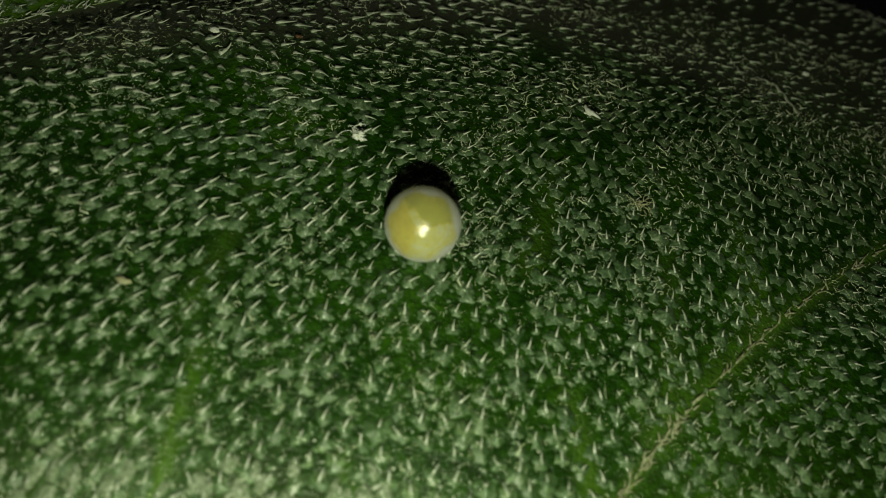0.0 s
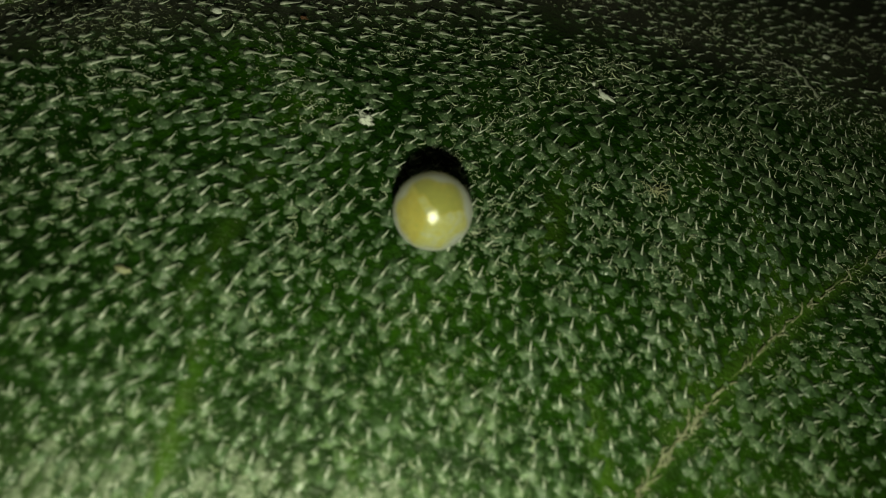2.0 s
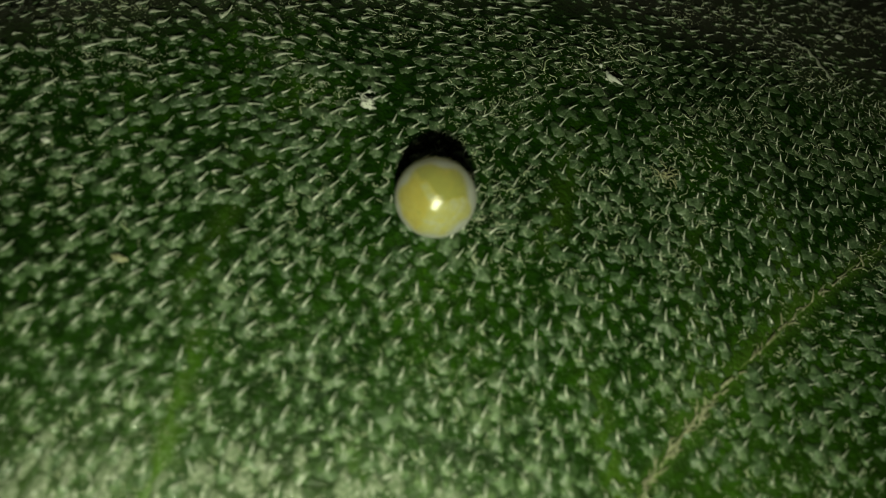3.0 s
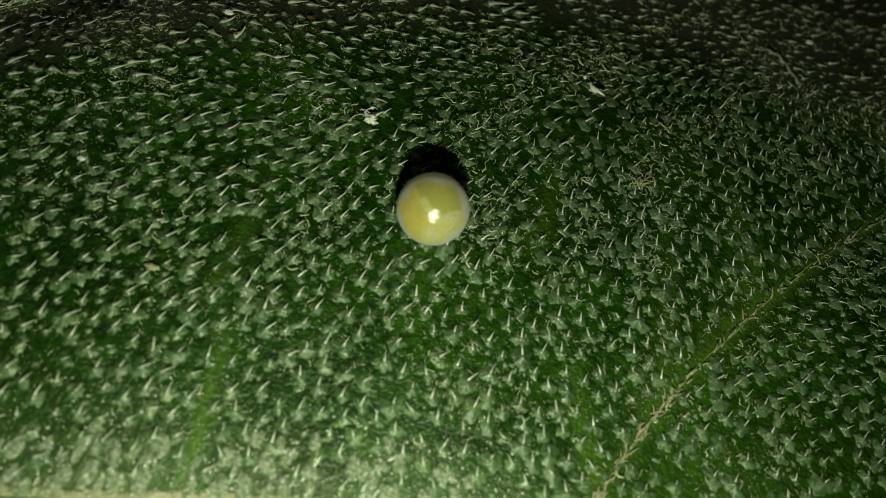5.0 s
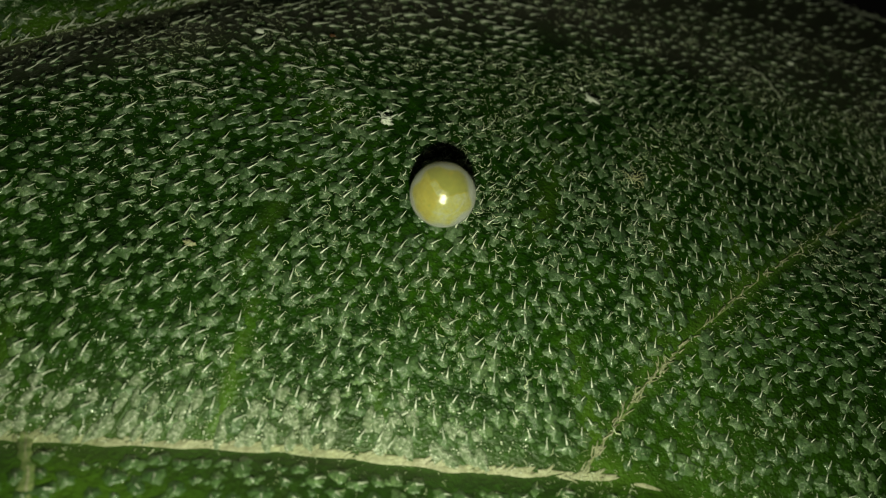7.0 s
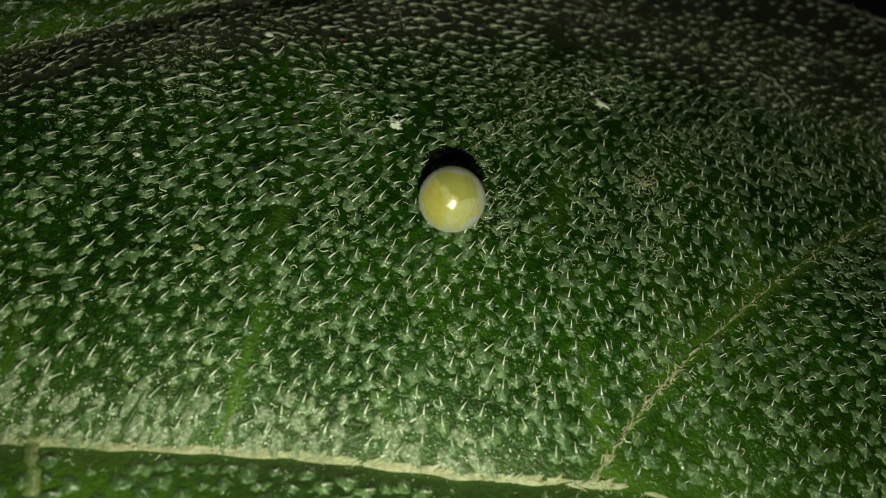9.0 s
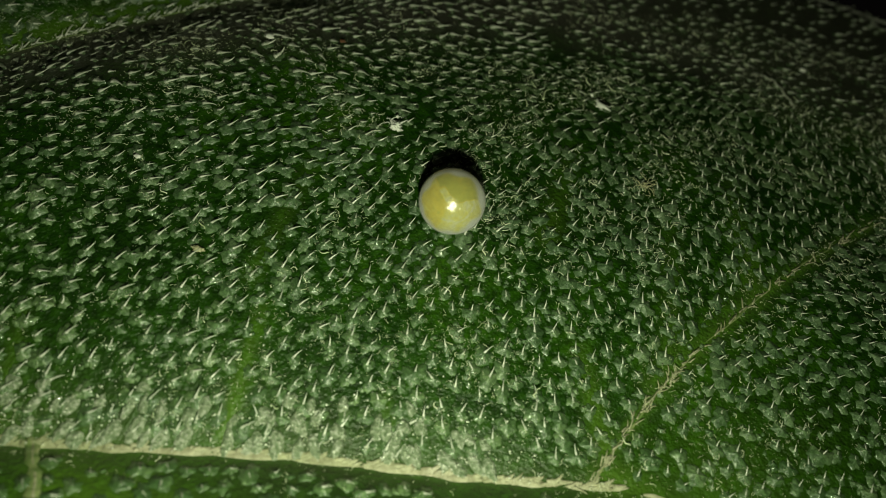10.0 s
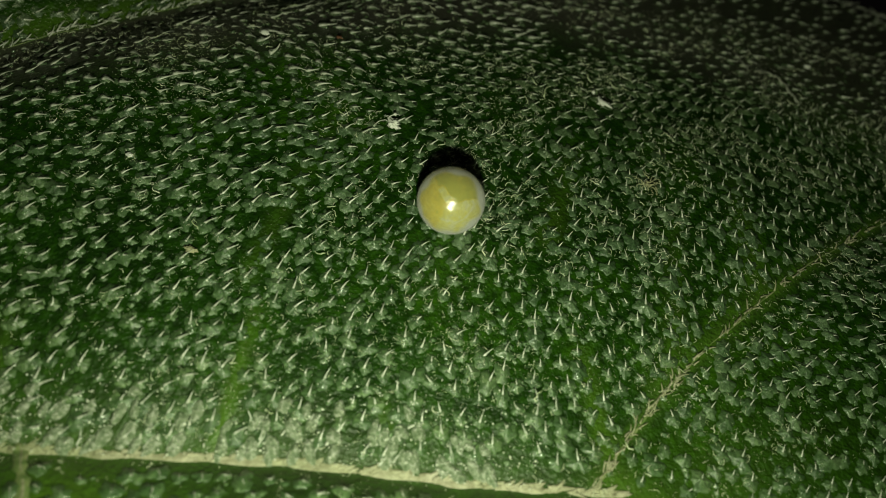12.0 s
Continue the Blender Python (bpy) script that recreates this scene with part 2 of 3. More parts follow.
def off_vein_right(x, y):
    s = np.maximum(y + 4.85, 0)
    return (x - vein_right_x(y)) / np.sqrt(1 + (0.42 + 0.069 * s) ** 2)


def vein_left_x(y):
    return -9.43 + 1.08 * (y - 3.55)


def off_vein_left(x, y):
    return (x - vein_left_x(y)) / 1.472


def height(x, y):
    """The blade's height: a gentle dome between the side veins, grooves along them, and the other half rising beyond the midrib."""
    x, y = np.asarray(x, float), np.asarray(y, float)
    cx, cy = 15 * np.tanh(x / 15), 16 * np.tanh(y / 16)
    cy = np.maximum(cy, midrib_y(cx))
    z = 0.137 - 0.0024 * cx + 0.0167 * cy - 0.00216 * cx**2 - 0.00423 * cx * cy - 0.0065 * cy**2
    z = z - 0.012 * np.maximum(cy - 2.5, 0) ** 2 * np.exp(-(((cx - 1) / 9) ** 2)) - 0.28 * np.exp(-(((cx + 1) / 6) ** 2)) / (1 + np.exp(np.clip((4.4 - cy) / 0.6, -30, 30)))
    dl, dr, v = off_vein_left(x, y), off_vein_right(x, y), off_midrib(x, y)
    above = np.clip(v / 1.2, 0, 1)
    z = z - 1.05 * above * np.where(dl > 0, np.exp(-((dl / 1.6) ** 2)), np.exp(-((dl / 1.5) ** 2)))
    z = z - 0.16 * above * np.where(dr < 0, np.exp(-((dr / 1.0) ** 2)), np.exp(-((dr / 1.6) ** 2)))
    z = z - (0.25 - 0.03 * np.clip(x, -8, 6)) * np.exp(-np.abs(v) / 1.0)
    z = z + np.where(v < 0, 0.38 * (1 - np.exp(np.minimum(v, 0) / 0.9)) - 0.06 * np.minimum(v, 0), 0)
    u, w = x * 0.983 + (y + 5.58) * 0.185, -x * 0.185 + (y + 5.58) * 0.983
    z = z - 0.25 * np.clip((np.abs(w) / half_width(u) - 0.92) / 0.08, 0, 1.2) ** 2
    z = z + 0.05 * np.sin(1.1 * x + 0.6 * y) * np.sin(0.9 * y - 0.3 * x + 1.0) * np.clip(np.hypot(x, y) / 2 - 0.6, 0, 1)
    return z


def outer_part(x, y):
    """1 in the outer part of the blade, where weak light is painted brown and the hairs lie flat, 0 in the green part.
    """
    return np.clip((y - np.minimum(6.5 + 0.62 * x, 7.1) + 0.9) / 2.0, 0, 1) * (off_vein_left(x, y) > 0)


def flat_part(x, y):
    """How far the hairs lie down: from 0 inside to 1 in the outer part."""
    early = np.clip(1 - x / 3, 0, 1)
    return np.clip((y - np.minimum(6.5 + 0.62 * x, 7.1) + 0.9 + 1.5 * early) / (2.0 + 1.5 * early), 0, 1) * (off_vein_left(x, y) > 0)


def slope_normal(x, y):
    e = 0.05
    n = np.stack([-(height(x + e, y) - height(x - e, y)) / (2 * e), -(height(x, y + e) - height(x, y - e)) / (2 * e), np.ones_like(x)], -1)
    return n / np.linalg.norm(n, axis=-1, keepdims=True)


def half_width(u):
    """Half the leaf's width at u along the midrib, from the stalk at -32 to the tip at 40."""
    k = np.clip((u + 32) / 72, 0, 1)
    return 0.15 + 55.0 * np.power(k, 0.62) * np.power(1 - k, 0.85)


def leaf_point(u, s):
    w = half_width(u)
    v = s * w * (1 + 0.006 * np.sin(2.3 * u) * np.abs(s))
    c, sn = 0.983, 0.185
    x = u * c - v * sn
    return x, -5.58 + u * sn + v * c + (0.05 * np.sin(0.62 * x + 2.9) + midrib_bend(x)) * np.exp(-np.abs(v) / 3)


def mesh_of(name, verts, faces, mats, smooth=True):
    me = bpy.data.meshes.new(name)
    me.from_pydata([tuple(v) for v in verts], [], [tuple(f) for f in faces])
    for m in mats:
        me.materials.append(m)
    if smooth:
        me.polygons.foreach_set("use_smooth", [True] * len(me.polygons))
    me.update()
    return me


def part(name, me, parent, label=""):
    ob = new(name, me)
    ob.parent = parent
    return tagged(ob, label)


# Faint veinlets, and wide patches of light painted on: from, to, width, strength.
VEINLETS_AND_LIGHT = [(-2.75, -5.8, -3.0, -3.2, 0.14, 0.7), (0.2, -5.2, -0.2, -4.2, 0.12, 0.6), (4.1, -4.0, 3.3, -2.2, 0.22, 0.66), (5.8, -4.2, 9.0, -2.4, 1.3, 0.18), (5.2, -2.0, 4.9, 1.5, 0.25, 0.35),
            (-6.8, -6.5, -7.2, -4.4, 0.15, 0.5), (-3.4, -2.6, -3.0, 2.0, 0.22, 0.25), (7.0, 0.4, 6.2, 3.5, 0.3, 0.4), (2.2, 0.2, 2.4, 3.0, 0.3, 0.3), (-7.6, -7.4, -6.6, -10.0, 1.1, 0.6), (-4.9, -7.4, -0.5, -7.9, 0.9, 0.5), (4.3, -4.6, 5.6, -4.7, 0.45, 0.55), (4.9, -2.4, 6.9, 0.5, 0.35, 0.3)]


def build_leaf():
    us = np.concatenate([np.linspace(-31.9, -15, 40, endpoint=False), np.linspace(-15, 16, 220, endpoint=False), np.linspace(16, 39.95, 60)])
    ss = np.sign(np.linspace(-1, 1, 261)) * np.abs(np.linspace(-1, 1, 261))
    U, S = np.meshgrid(us, ss, indexing="ij")
    X, Y = leaf_point(U, S)
    Z = height(X, Y)
    top = np.stack([X, Y, Z], -1).reshape(-1, 3)
    n, m = U.shape
    idx = np.arange(n * m).reshape(n, m)
    quads = np.stack([idx[:-1, :-1], idx[1:, :-1], idx[1:, 1:], idx[:-1, 1:]], -1).reshape(-1, 4)
    under = top - [0, 0, 0.28]
    k = n * m
    rim = np.concatenate([idx[0, :], idx[1:, -1], idx[-1, -2::-1], idx[-2:0:-1, 0]])
    nxt = np.roll(rim, -1)
    sides = np.stack([rim, nxt, nxt + k, rim + k], -1)
    verts = np.concatenate([top, under]) * MM
    faces = np.concatenate([quads, quads[:, ::-1] + k, sides])
    me = mesh_of("leaf", verts, faces.tolist(), [BLADE])
    x, y = verts[:, 0] / MM, verts[:, 1] / MM
    dr, dl, v = off_vein_right(x, y), off_vein_left(x, y), off_midrib(x, y)
    fade = np.exp(-np.abs(v) / np.where(x < -1, 0.85, 0.6)) * np.where(v > 0, 0.25, 0.2) * (1 - 0.75 * np.clip((x - 2.5) / 2.5, 0, 1))
    fade = np.maximum(fade, 0.10 * np.exp(-((dr / 0.22) ** 2)) * (v > 0))
    fade = np.maximum(fade, 0.15 * np.exp(-((dl / 0.22) ** 2)) * (v > 0))
    thin = 0.45 * np.exp(-((dr / 0.11) ** 2)) * (v > 0) * (y < 9)
    # The lit slope beyond the left vein is lightened in the colour.
    thin = np.maximum(thin, 0.5 * np.exp(-(((dl + 0.25) / 0.4) ** 2)) * (v > 0) * (y > -3))
    for x0, y0, x1, y1, wide, deep in VEINLETS_AND_LIGHT:
        t = np.clip(((x - x0) * (x1 - x0) + (y - y0) * (y1 - y0)) / ((x1 - x0) ** 2 + (y1 - y0) ** 2), 0, 1)
        d = np.hypot(x - x0 - t * (x1 - x0), y - y0 - t * (y1 - y0))
        thin = np.maximum(thin, deep * (1 - 0.6 * t) * np.exp(-((d / wide) ** 2)))
    dull = me.attributes.new("dim_brown", "FLOAT", "POINT")
    dull.data.foreach_set("value", (outer_part(x, y) * (0.75 - 0.2 * np.clip((x - 2) / 4, 0, 1))).astype(np.float32))
    other = me.attributes.new("veinlet_and_light", "FLOAT", "POINT")
    other.data.foreach_set("value", np.clip(thin, 0, 1).astype(np.float32))
    attr = me.attributes.new("vein", "FLOAT", "POINT")
    attr.data.foreach_set("value", np.clip(fade, 0, 1).astype(np.float32))
    ob = new("leaf", me)
    return tagged(ob, "dark green rough-haired leaf blade with pale midrib, lit at night", "leaf")


leaf = build_leaf()


# ---- tubes: veins, bristles, fuzz ----
def tube(points, radii, sides=6, flat=1.0):
    """Vertices and faces of a tapering tube along points (millimetres), closed at both ends."""
    points = np.asarray(points, float)
    ways = np.gradient(points, axis=0)
    ways /= np.linalg.norm(ways, axis=1, keepdims=True) + 1e-12
    verts, faces = [], []
    for p, w, r in zip(points, ways, radii):
        ref = np.array([0, 0, 1.0]) if abs(w[2]) < 0.9 else np.array([1.0, 0, 0])
        a = np.cross(ref, w)
        a /= np.linalg.norm(a)
        b = np.cross(w, a)
        for k in range(sides):
            q = 2 * math.pi * k / sides
            verts.append(p + r * (math.cos(q) * a + flat * math.sin(q) * b))
    for i in range(len(points) - 1):
        for k in range(sides):
            a, b = i * sides + k, i * sides + (k + 1) % sides
            faces.append((a, b, b + sides, a + sides))
    faces.append(tuple(range(sides))[::-1])
    faces.append(tuple(range((len(points) - 1) * sides, len(points) * sides)))
    return np.array(verts), faces


def build_midrib():
    us = np.linspace(-31, 38, 420)
    x, y = leaf_point(us, np.zeros_like(us))
    wob = 0.03 * np.sin(3.1 * us) + 0.02 * np.sin(7.3 * us + 1)
    z = height(x, y) - 0.05
    pts = np.stack([x, y + wob, z + 0.02 * np.sin(5 * us)], -1)
    rad = (0.18 - 0.0030 * (us + 5) + 0.012 * np.sin(9.1 * us)) * (1 - 0.35 * np.clip((us - 2.5) / 2.5, 0, 1))
    v, f = tube(pts, np.clip(rad, 0.08, 0.5), 14, 0.5)
    part("midrib", mesh_of("midrib", v * MM, f, [VEIN]), leaf, "pale straw-green scaly midrib")


def build_side_vein(curve, r0, r1, mat=SIDE, flat=0.8):
    pts = np.array(curve)
    t = np.linspace(0, 1, len(pts))
    pts[:, 0] += 0.03 * np.sin(23 * t) + 0.02 * np.sin(61 * t + 1)
    pts[:, 2] = height(pts[:, 0], pts[:, 1]) + 0.015 * np.sin(40 * t)
    lumps = 1 + 0.35 * np.sin(97 * t) * np.sin(41 * t + 1) + 0.2 * np.sin(211 * t)
    v, f = tube(pts, (r0 + (r1 - r0) * t) * lumps * np.clip(0.3 + t / 0.03, 0.3, 1), 10, flat)
    part("side_vein", mesh_of("side_vein", v * MM, f, [mat]), leaf, "thin yellowish side vein")


build_midrib()
ys = np.linspace(-4.85, 9.0, 160)
right_curve = np.stack([vein_right_x(ys), ys, 0 * ys], -1)
build_side_vein(right_curve, 0.028, 0.004)
ys = np.linspace(-9.0, 7.5, 160)
left_curve = np.stack([vein_left_x(ys), ys, 0 * ys], -1)
build_side_vein(left_curve[18:], 0.016, 0.010)
ts = np.linspace(0, 1, 90)
near_curve = np.stack([-6.1 + 5.15 * ts, -6.62 - 6.73 * ts, 0 * ts], -1)
build_side_vein(near_curve, 0.13, 0.07, SIDE, 0.3)
build_side_vein(near_curve + [0.03, 0, 0], 0.05, 0.03, VEIN, 0.9)


from mathutils.kdtree import KDTree


# ---- the hairs: a star-shaped plate of cells with a stiff bristle on it ----
rng = np.random.default_rng(7)


def rosette_shape(seed):
    r = np.random.default_rng(seed)
    k = 20
    lobes = r.integers(5, 8)
    ang = np.arange(k) * 2 * math.pi / k + r.normal(0, 0.07, k)
    outer = 0.160 * np.maximum(0.90 + r.uniform(0.08, 0.19) * np.cos(lobes * ang + r.uniform(0, 6)) + r.uniform(0.05, 0.2) * np.cos(2 * ang + r.uniform(0, 6)) + r.uniform(0.05, 0.17) * np.cos(3 * ang + r.uniform(0, 6)) + r.normal(0, 0.06, k), 0.4)
    rings = [(1.0, 0.004), (0.84, 0.022), (0.45, 0.036), (0.18, 0.062)]
    verts = [(s * o * math.cos(a), s * o * math.sin(a), h + r.normal(0, 0.005)) for s, h in rings for a, o in zip(ang, outer)]
    verts = [(1.02 * o * math.cos(a), 1.02 * o * math.sin(a), -0.05) for a, o in zip(ang, outer)] + verts
    verts.append((0, 0, 0.075))
    faces = [(i * k + j, i * k + (j + 1) % k, (i + 1) * k + (j + 1) % k, (i + 1) * k + j) for i in range(4) for j in range(k)]
    top = len(verts) - 1
    faces += [(4 * k + j, 4 * k + (j + 1) % k, top) for j in range(k)]
    return np.array(verts), faces


def bristle_shape(seed):
    """A bristle that leans towards +x."""
    r = np.random.default_rng(100 + seed)
    t = np.linspace(0, 1, 7)
    length = r.uniform(0.15, 0.25)
    lean = radians(r.uniform(24, 42))
    bend = r.uniform(-0.9, 0.8)
    a = lean + bend * (t - 0.3)
    step = length / 6
    xs = np.concatenate([[0], np.cumsum(step * np.cos(a[1:]))])
    zs = np.concatenate([[0], np.cumsum(step * np.sin(a[1:]))])
    side = r.uniform(-0.05, 0.05) * t**2
    pts = np.stack([xs - 0.02, side, zs + 0.03], -1)
    rad = 0.022 * (1 - t) ** 3 + 0.0125 * (1 - t) ** 0.7 + 0.003
    return tube(pts, rad, 6)


def bare_plates(count):
    """Small cell plates that carry no bristle."""
    q = np.stack([rng.uniform(-13, 14, count), rng.uniform(-7, 10, count)], -1)
    q = q[(np.abs(off_midrib(q[:, 0], q[:, 1])) > 0.4) & (np.hypot(q[:, 0], q[:, 1]) > 0.5)]
    z, verts, faces, base = height(q[:, 0], q[:, 1]), [], [], 0
    for (x, y), h in zip(q, z):
        tv, tf = rosette_forms[rng.integers(0, KINDS)]
        a, size = rng.uniform(0, 6.28), rng.uniform(0.3, 0.65)
        c, sn = math.cos(a) * size, math.sin(a) * size
        verts.append(tv @ np.array([[c, sn, 0], [-sn, c, 0], [0, 0, 0.8]]) + [x, y, h - 0.012])
        faces += [tuple(k + base for k in face) for face in tf]
        base += len(tv)
    me = mesh_of("bare_plate_field", np.concatenate(verts) * MM, faces, [ROSETTE])
    tagged(part("bare_plate_field", me, leaf, "small grey-green plates without bristles"), kind="stuff")


KINDS = 20
rosette_forms = [rosette_shape(k) for k in range(KINDS)]
bristle_forms = [bristle_shape(k) for k in range(KINDS)]


def lean_way(x, y):
    """The way, in degrees from +x, in which the hairs lean."""
    dl, dr, v = off_vein_left(x, y), off_vein_right(x, y), off_midrib(x, y)
    a, b = np.clip(x, -10, 11) / 10, np.clip(y, -5.5, 7) / 10
    way = 65 + 97 * a - 81 * b + 21 * a**2 + 12 * a * b - 17 * b**2 - 14 * a**3 + 12 * a * a * b + 16 * a * b * b + 27 * b**3
    way = way - 15 * np.exp(-((x - 0.6) ** 2 + (y - 1.8) ** 2) / 3)
    # Towards the margin the hairs turn and lie along the leaf.
    turn = np.clip((y - np.minimum(3.1 + 0.5 * np.maximum(x, -0.5) - 0.7 * np.clip((-x - 2) / 2, 0, 1), 7.2)) / 2.0 + 0.5, 0, 1)
    way = way + (-14 - 16 * np.clip((-x - 3) / 4, 0, 1) - way) * turn * turn * (3 - 2 * turn)
    way = np.where((dr > 0) & (y < 5.5), np.clip(6 - 28 * y, -8, 84), way)
    way = np.where(dl < 0, 45, way)
    return np.where(v < 0, -45, way)


def spread(pitch, x0, x1, y0, y1):
    """Uneven places at about one pitch from each other."""
    out = []
    for j in range(int((y1 - y0) / (pitch * 0.87))):
        for i in range(int((x1 - x0) / pitch)):
            out.append((x0 + (i + 0.5 * (j % 2)) * pitch, y0 + j * pitch * 0.87))
    p = np.array(out)
    return p + rng.uniform(-0.42, 0.42, p.shape) * pitch


def on_leaf(p):
    c, sn = 0.983, 0.185
    dx, dy = p[:, 0], p[:, 1] + 5.58
    u, v = dx * c + dy * sn, -dx * sn + dy * c
    return np.abs(v) < half_width(u) * 0.985


places = spread(0.42, -17, 19, -12.5, 17)
places = places[on_leaf(places)]
for _ in range(5):
    tree = KDTree(len(places))
    for k, q in enumerate(places):
        tree.insert((q[0], q[1], 0), k)
    tree.balance()
    shift = np.zeros_like(places)
    for k, q in enumerate(places):
        for co, j, d in tree.find_range((q[0], q[1], 0), 0.38):
            if j != k:
                shift[k] += (q - places[j]) / (d + 1e-6) * (0.38 - d) * 0.35
    places = places + shift
gap = np.minimum(np.minimum(np.abs(off_vein_right(places[:, 0], places[:, 1])) / 0.165, np.abs(off_vein_left(places[:, 0], places[:, 1])) / 0.2), np.abs(off_midrib(places[:, 0], places[:, 1])) / 0.30)
thinner = 0.03 + np.where(places[:, 0] < 0, 0.05, 0.2) * outer_part(places[:, 0], places[:, 1]) + 0.02 * (off_vein_right(places[:, 0], places[:, 1]) > 0) * (places[:, 1] < 4)
places = places[(gap > 1) & (rng.random(len(places)) > thinner) & (np.hypot(places[:, 0], places[:, 1]) > 0.42)]
for x0, y0, x1, y1, wide, deep in VEINLETS_AND_LIGHT:
    if deep > 0.68 and wide < 0.3:
        t = np.clip(((places[:, 0] - x0) * (x1 - x0) + (places[:, 1] - y0) * (y1 - y0)) / ((x1 - x0) ** 2 + (y1 - y0) ** 2), 0, 1)
        places = places[np.hypot(places[:, 0] - x0 - t * (x1 - x0), places[:, 1] - y0 - t * (y1 - y0)) > 0.10]
sizes = np.clip(rng.normal(1.0, 0.24 + 0.12 * outer_part(places[:, 0], places[:, 1]), len(places)), 0.45, 1.6)
ways = np.radians(lean_way(places[:, 0], places[:, 1]) + rng.normal(0, 16, len(places)))
kinds = rng.integers(0, KINDS, len(places))
heights, normals = height(places[:, 0], places[:, 1]), slope_normal(places[:, 0], places[:, 1])


def stand(i, bristle):
    """The turn and size of hair i: its z along the blade's normal, its x along the lean."""
    n = Vector(normals[i])
    a = Vector((math.cos(ways[i]), math.sin(ways[i]), 0))
    a = (a - n * a.dot(n)).normalized()
    b = n.cross(a)
    v, far = off_midrib(*places[i]), float(flat_part(*places[i]))
    long = 1 + 0.35 * math.exp(-max(v, 0) / 0.5) if v > 0 and places[i][0] < 3 else 1
    short = 0.9 if off_vein_right(*places[i]) > 0 and places[i][1] < 4 else 1.0 - 0.08 * far * (places[i][0] > 1)
    if bristle:
        long *= 1 - 0.25 * (1 - far) * min(max((places[i][0] - 2) / 2, 0), 1) * min(max((places[i][1] - 1) / 1.5, 0), 1)
        long *= 1 + 0.28 * (1 - far) * min(max((-places[i][0] - 1) / 4, 0), 1)
        return np.array([a * long * (1 + (0.75 if places[i][0] < 1 else 0.2) * far), b * (1 + (2.0 if places[i][0] < 1 else 0.45) * far), n * (1 - 0.3 * far)]).T * (0.4 + 0.6 * sizes[i]) * short
    return np.array([a * long * (1 - 0.25 * far), b * (1 - 0.6 * far), n * (1 - 0.4 * far)]).T * sizes[i] * (1.06 if far == 0 and short < 1 else short)


def lay(forms, chosen, bristle):
    verts, faces, base = [], [], 0
    for i in chosen:
        v, f = forms[kinds[i]]
        verts.append(v @ stand(i, bristle).T + [places[i][0], places[i][1], heights[i]])
        faces += [tuple(q + base for q in face) for face in f]
        base += len(v)
    return np.concatenate(verts) * MM, faces


rank = np.argsort(np.hypot(places[:, 0] - 0.4, (places[:, 1] + 1.2) * 1.3))
close, rest = rank[:300], rank[300:]
v, f = lay(rosette_forms, rest, False)
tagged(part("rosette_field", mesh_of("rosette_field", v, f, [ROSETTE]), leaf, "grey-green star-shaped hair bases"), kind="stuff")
v, f = lay(bristle_forms, rest, True)
tagged(part("bristle_field", mesh_of("bristle_field", v, f, [BRISTLE]), leaf, "short stiff whitish bristles"), kind="stuff")


bare_plates(2600)


# ---- fine curled fuzz between the hairs ----
def fuzz_shape(seed):
    r = np.random.default_rng(500 + seed)
    n = 6
    a = np.cumsum(r.normal(0, 0.75, n))
    rise = np.cumsum(r.normal(0.1, 0.6, n))
    pts = np.stack([np.cumsum(np.cos(a)), np.cumsum(np.sin(a)), 1.2 + np.abs(np.cumsum(np.sin(rise))) * 0.5], -1)
    return tube(pts, np.linspace(0.32, 0.15, n), 3)


# Places where the fuzz is matted: x, y, size, number.
TUFTS = [(-6.6, 2.66, 0.45, 210), (-7.2, 0.6, 0.55, 170), (-8.3, 0.1, 0.4, 90), (-5.9, 1.4, 0.35, 100), (0.9, 3.0, 0.4, 120), (1.4, 1.0, 0.4, 110), (4.1, 2.45, 0.22, 120), (-2.2, -1.1, 0.3, 90), (-0.1, -1.75, 0.25, 60),
         (2.6, -0.5, 0.4, 90), (-1.6, -1.5, 0.3, 80), (-0.25, 2.2, 0.4, 70), (3.7, -2.7, 0.5, 110), (5.0, -2.1, 0.4, 80), (-0.6, -2.5, 0.4, 70)]


def build_fuzz(count):
    forms = [fuzz_shape(k) for k in range(30)]
    verts, faces, base = [], [], 0
    p = np.stack([rng.uniform(-12, 13, count * 3), rng.uniform(-7, 11, count * 3)], -1)
    patch = np.array([noise.noise(Vector((q[0] * 0.5, q[1] * 0.5, 3.0))) + 0.6 * noise.noise(Vector((q[0] * 1.7, q[1] * 1.7, 9.0))) for q in p])
    p = p[patch > rng.uniform(-0.25, 0.6, len(p))][:count]
    for x, y, size, many in TUFTS:
        p = np.concatenate([p, [x, y] + rng.normal(0, size, (many, 2))])
    z = height(p[:, 0], p[:, 1])
    for (x, y), h in zip(p, z):
        if math.hypot(x, y) < 0.3:
            continue
        tv, tf = forms[rng.integers(0, 30)]
        q, size = rng.uniform(0, 2 * math.pi), 0.010 * math.exp(rng.normal(0.22 if x > -3 and y > -1 else -0.05, 0.5))
        c, sn = math.cos(q) * size, math.sin(q) * size
        verts.append(tv @ np.array([[c, sn, 0], [-sn, c, 0], [0, 0, size]]) + [x, y, h + 0.025])
        faces += [tuple(k + base for k in face) for face in tf]
        base += len(tv)
    me = mesh_of("fine_fuzz", np.concatenate(verts) * MM, faces, [FUZZ])
    tagged(part("fine_fuzz", me, leaf, "fine curled straw-coloured fuzz"), kind="stuff")


build_fuzz(21000)


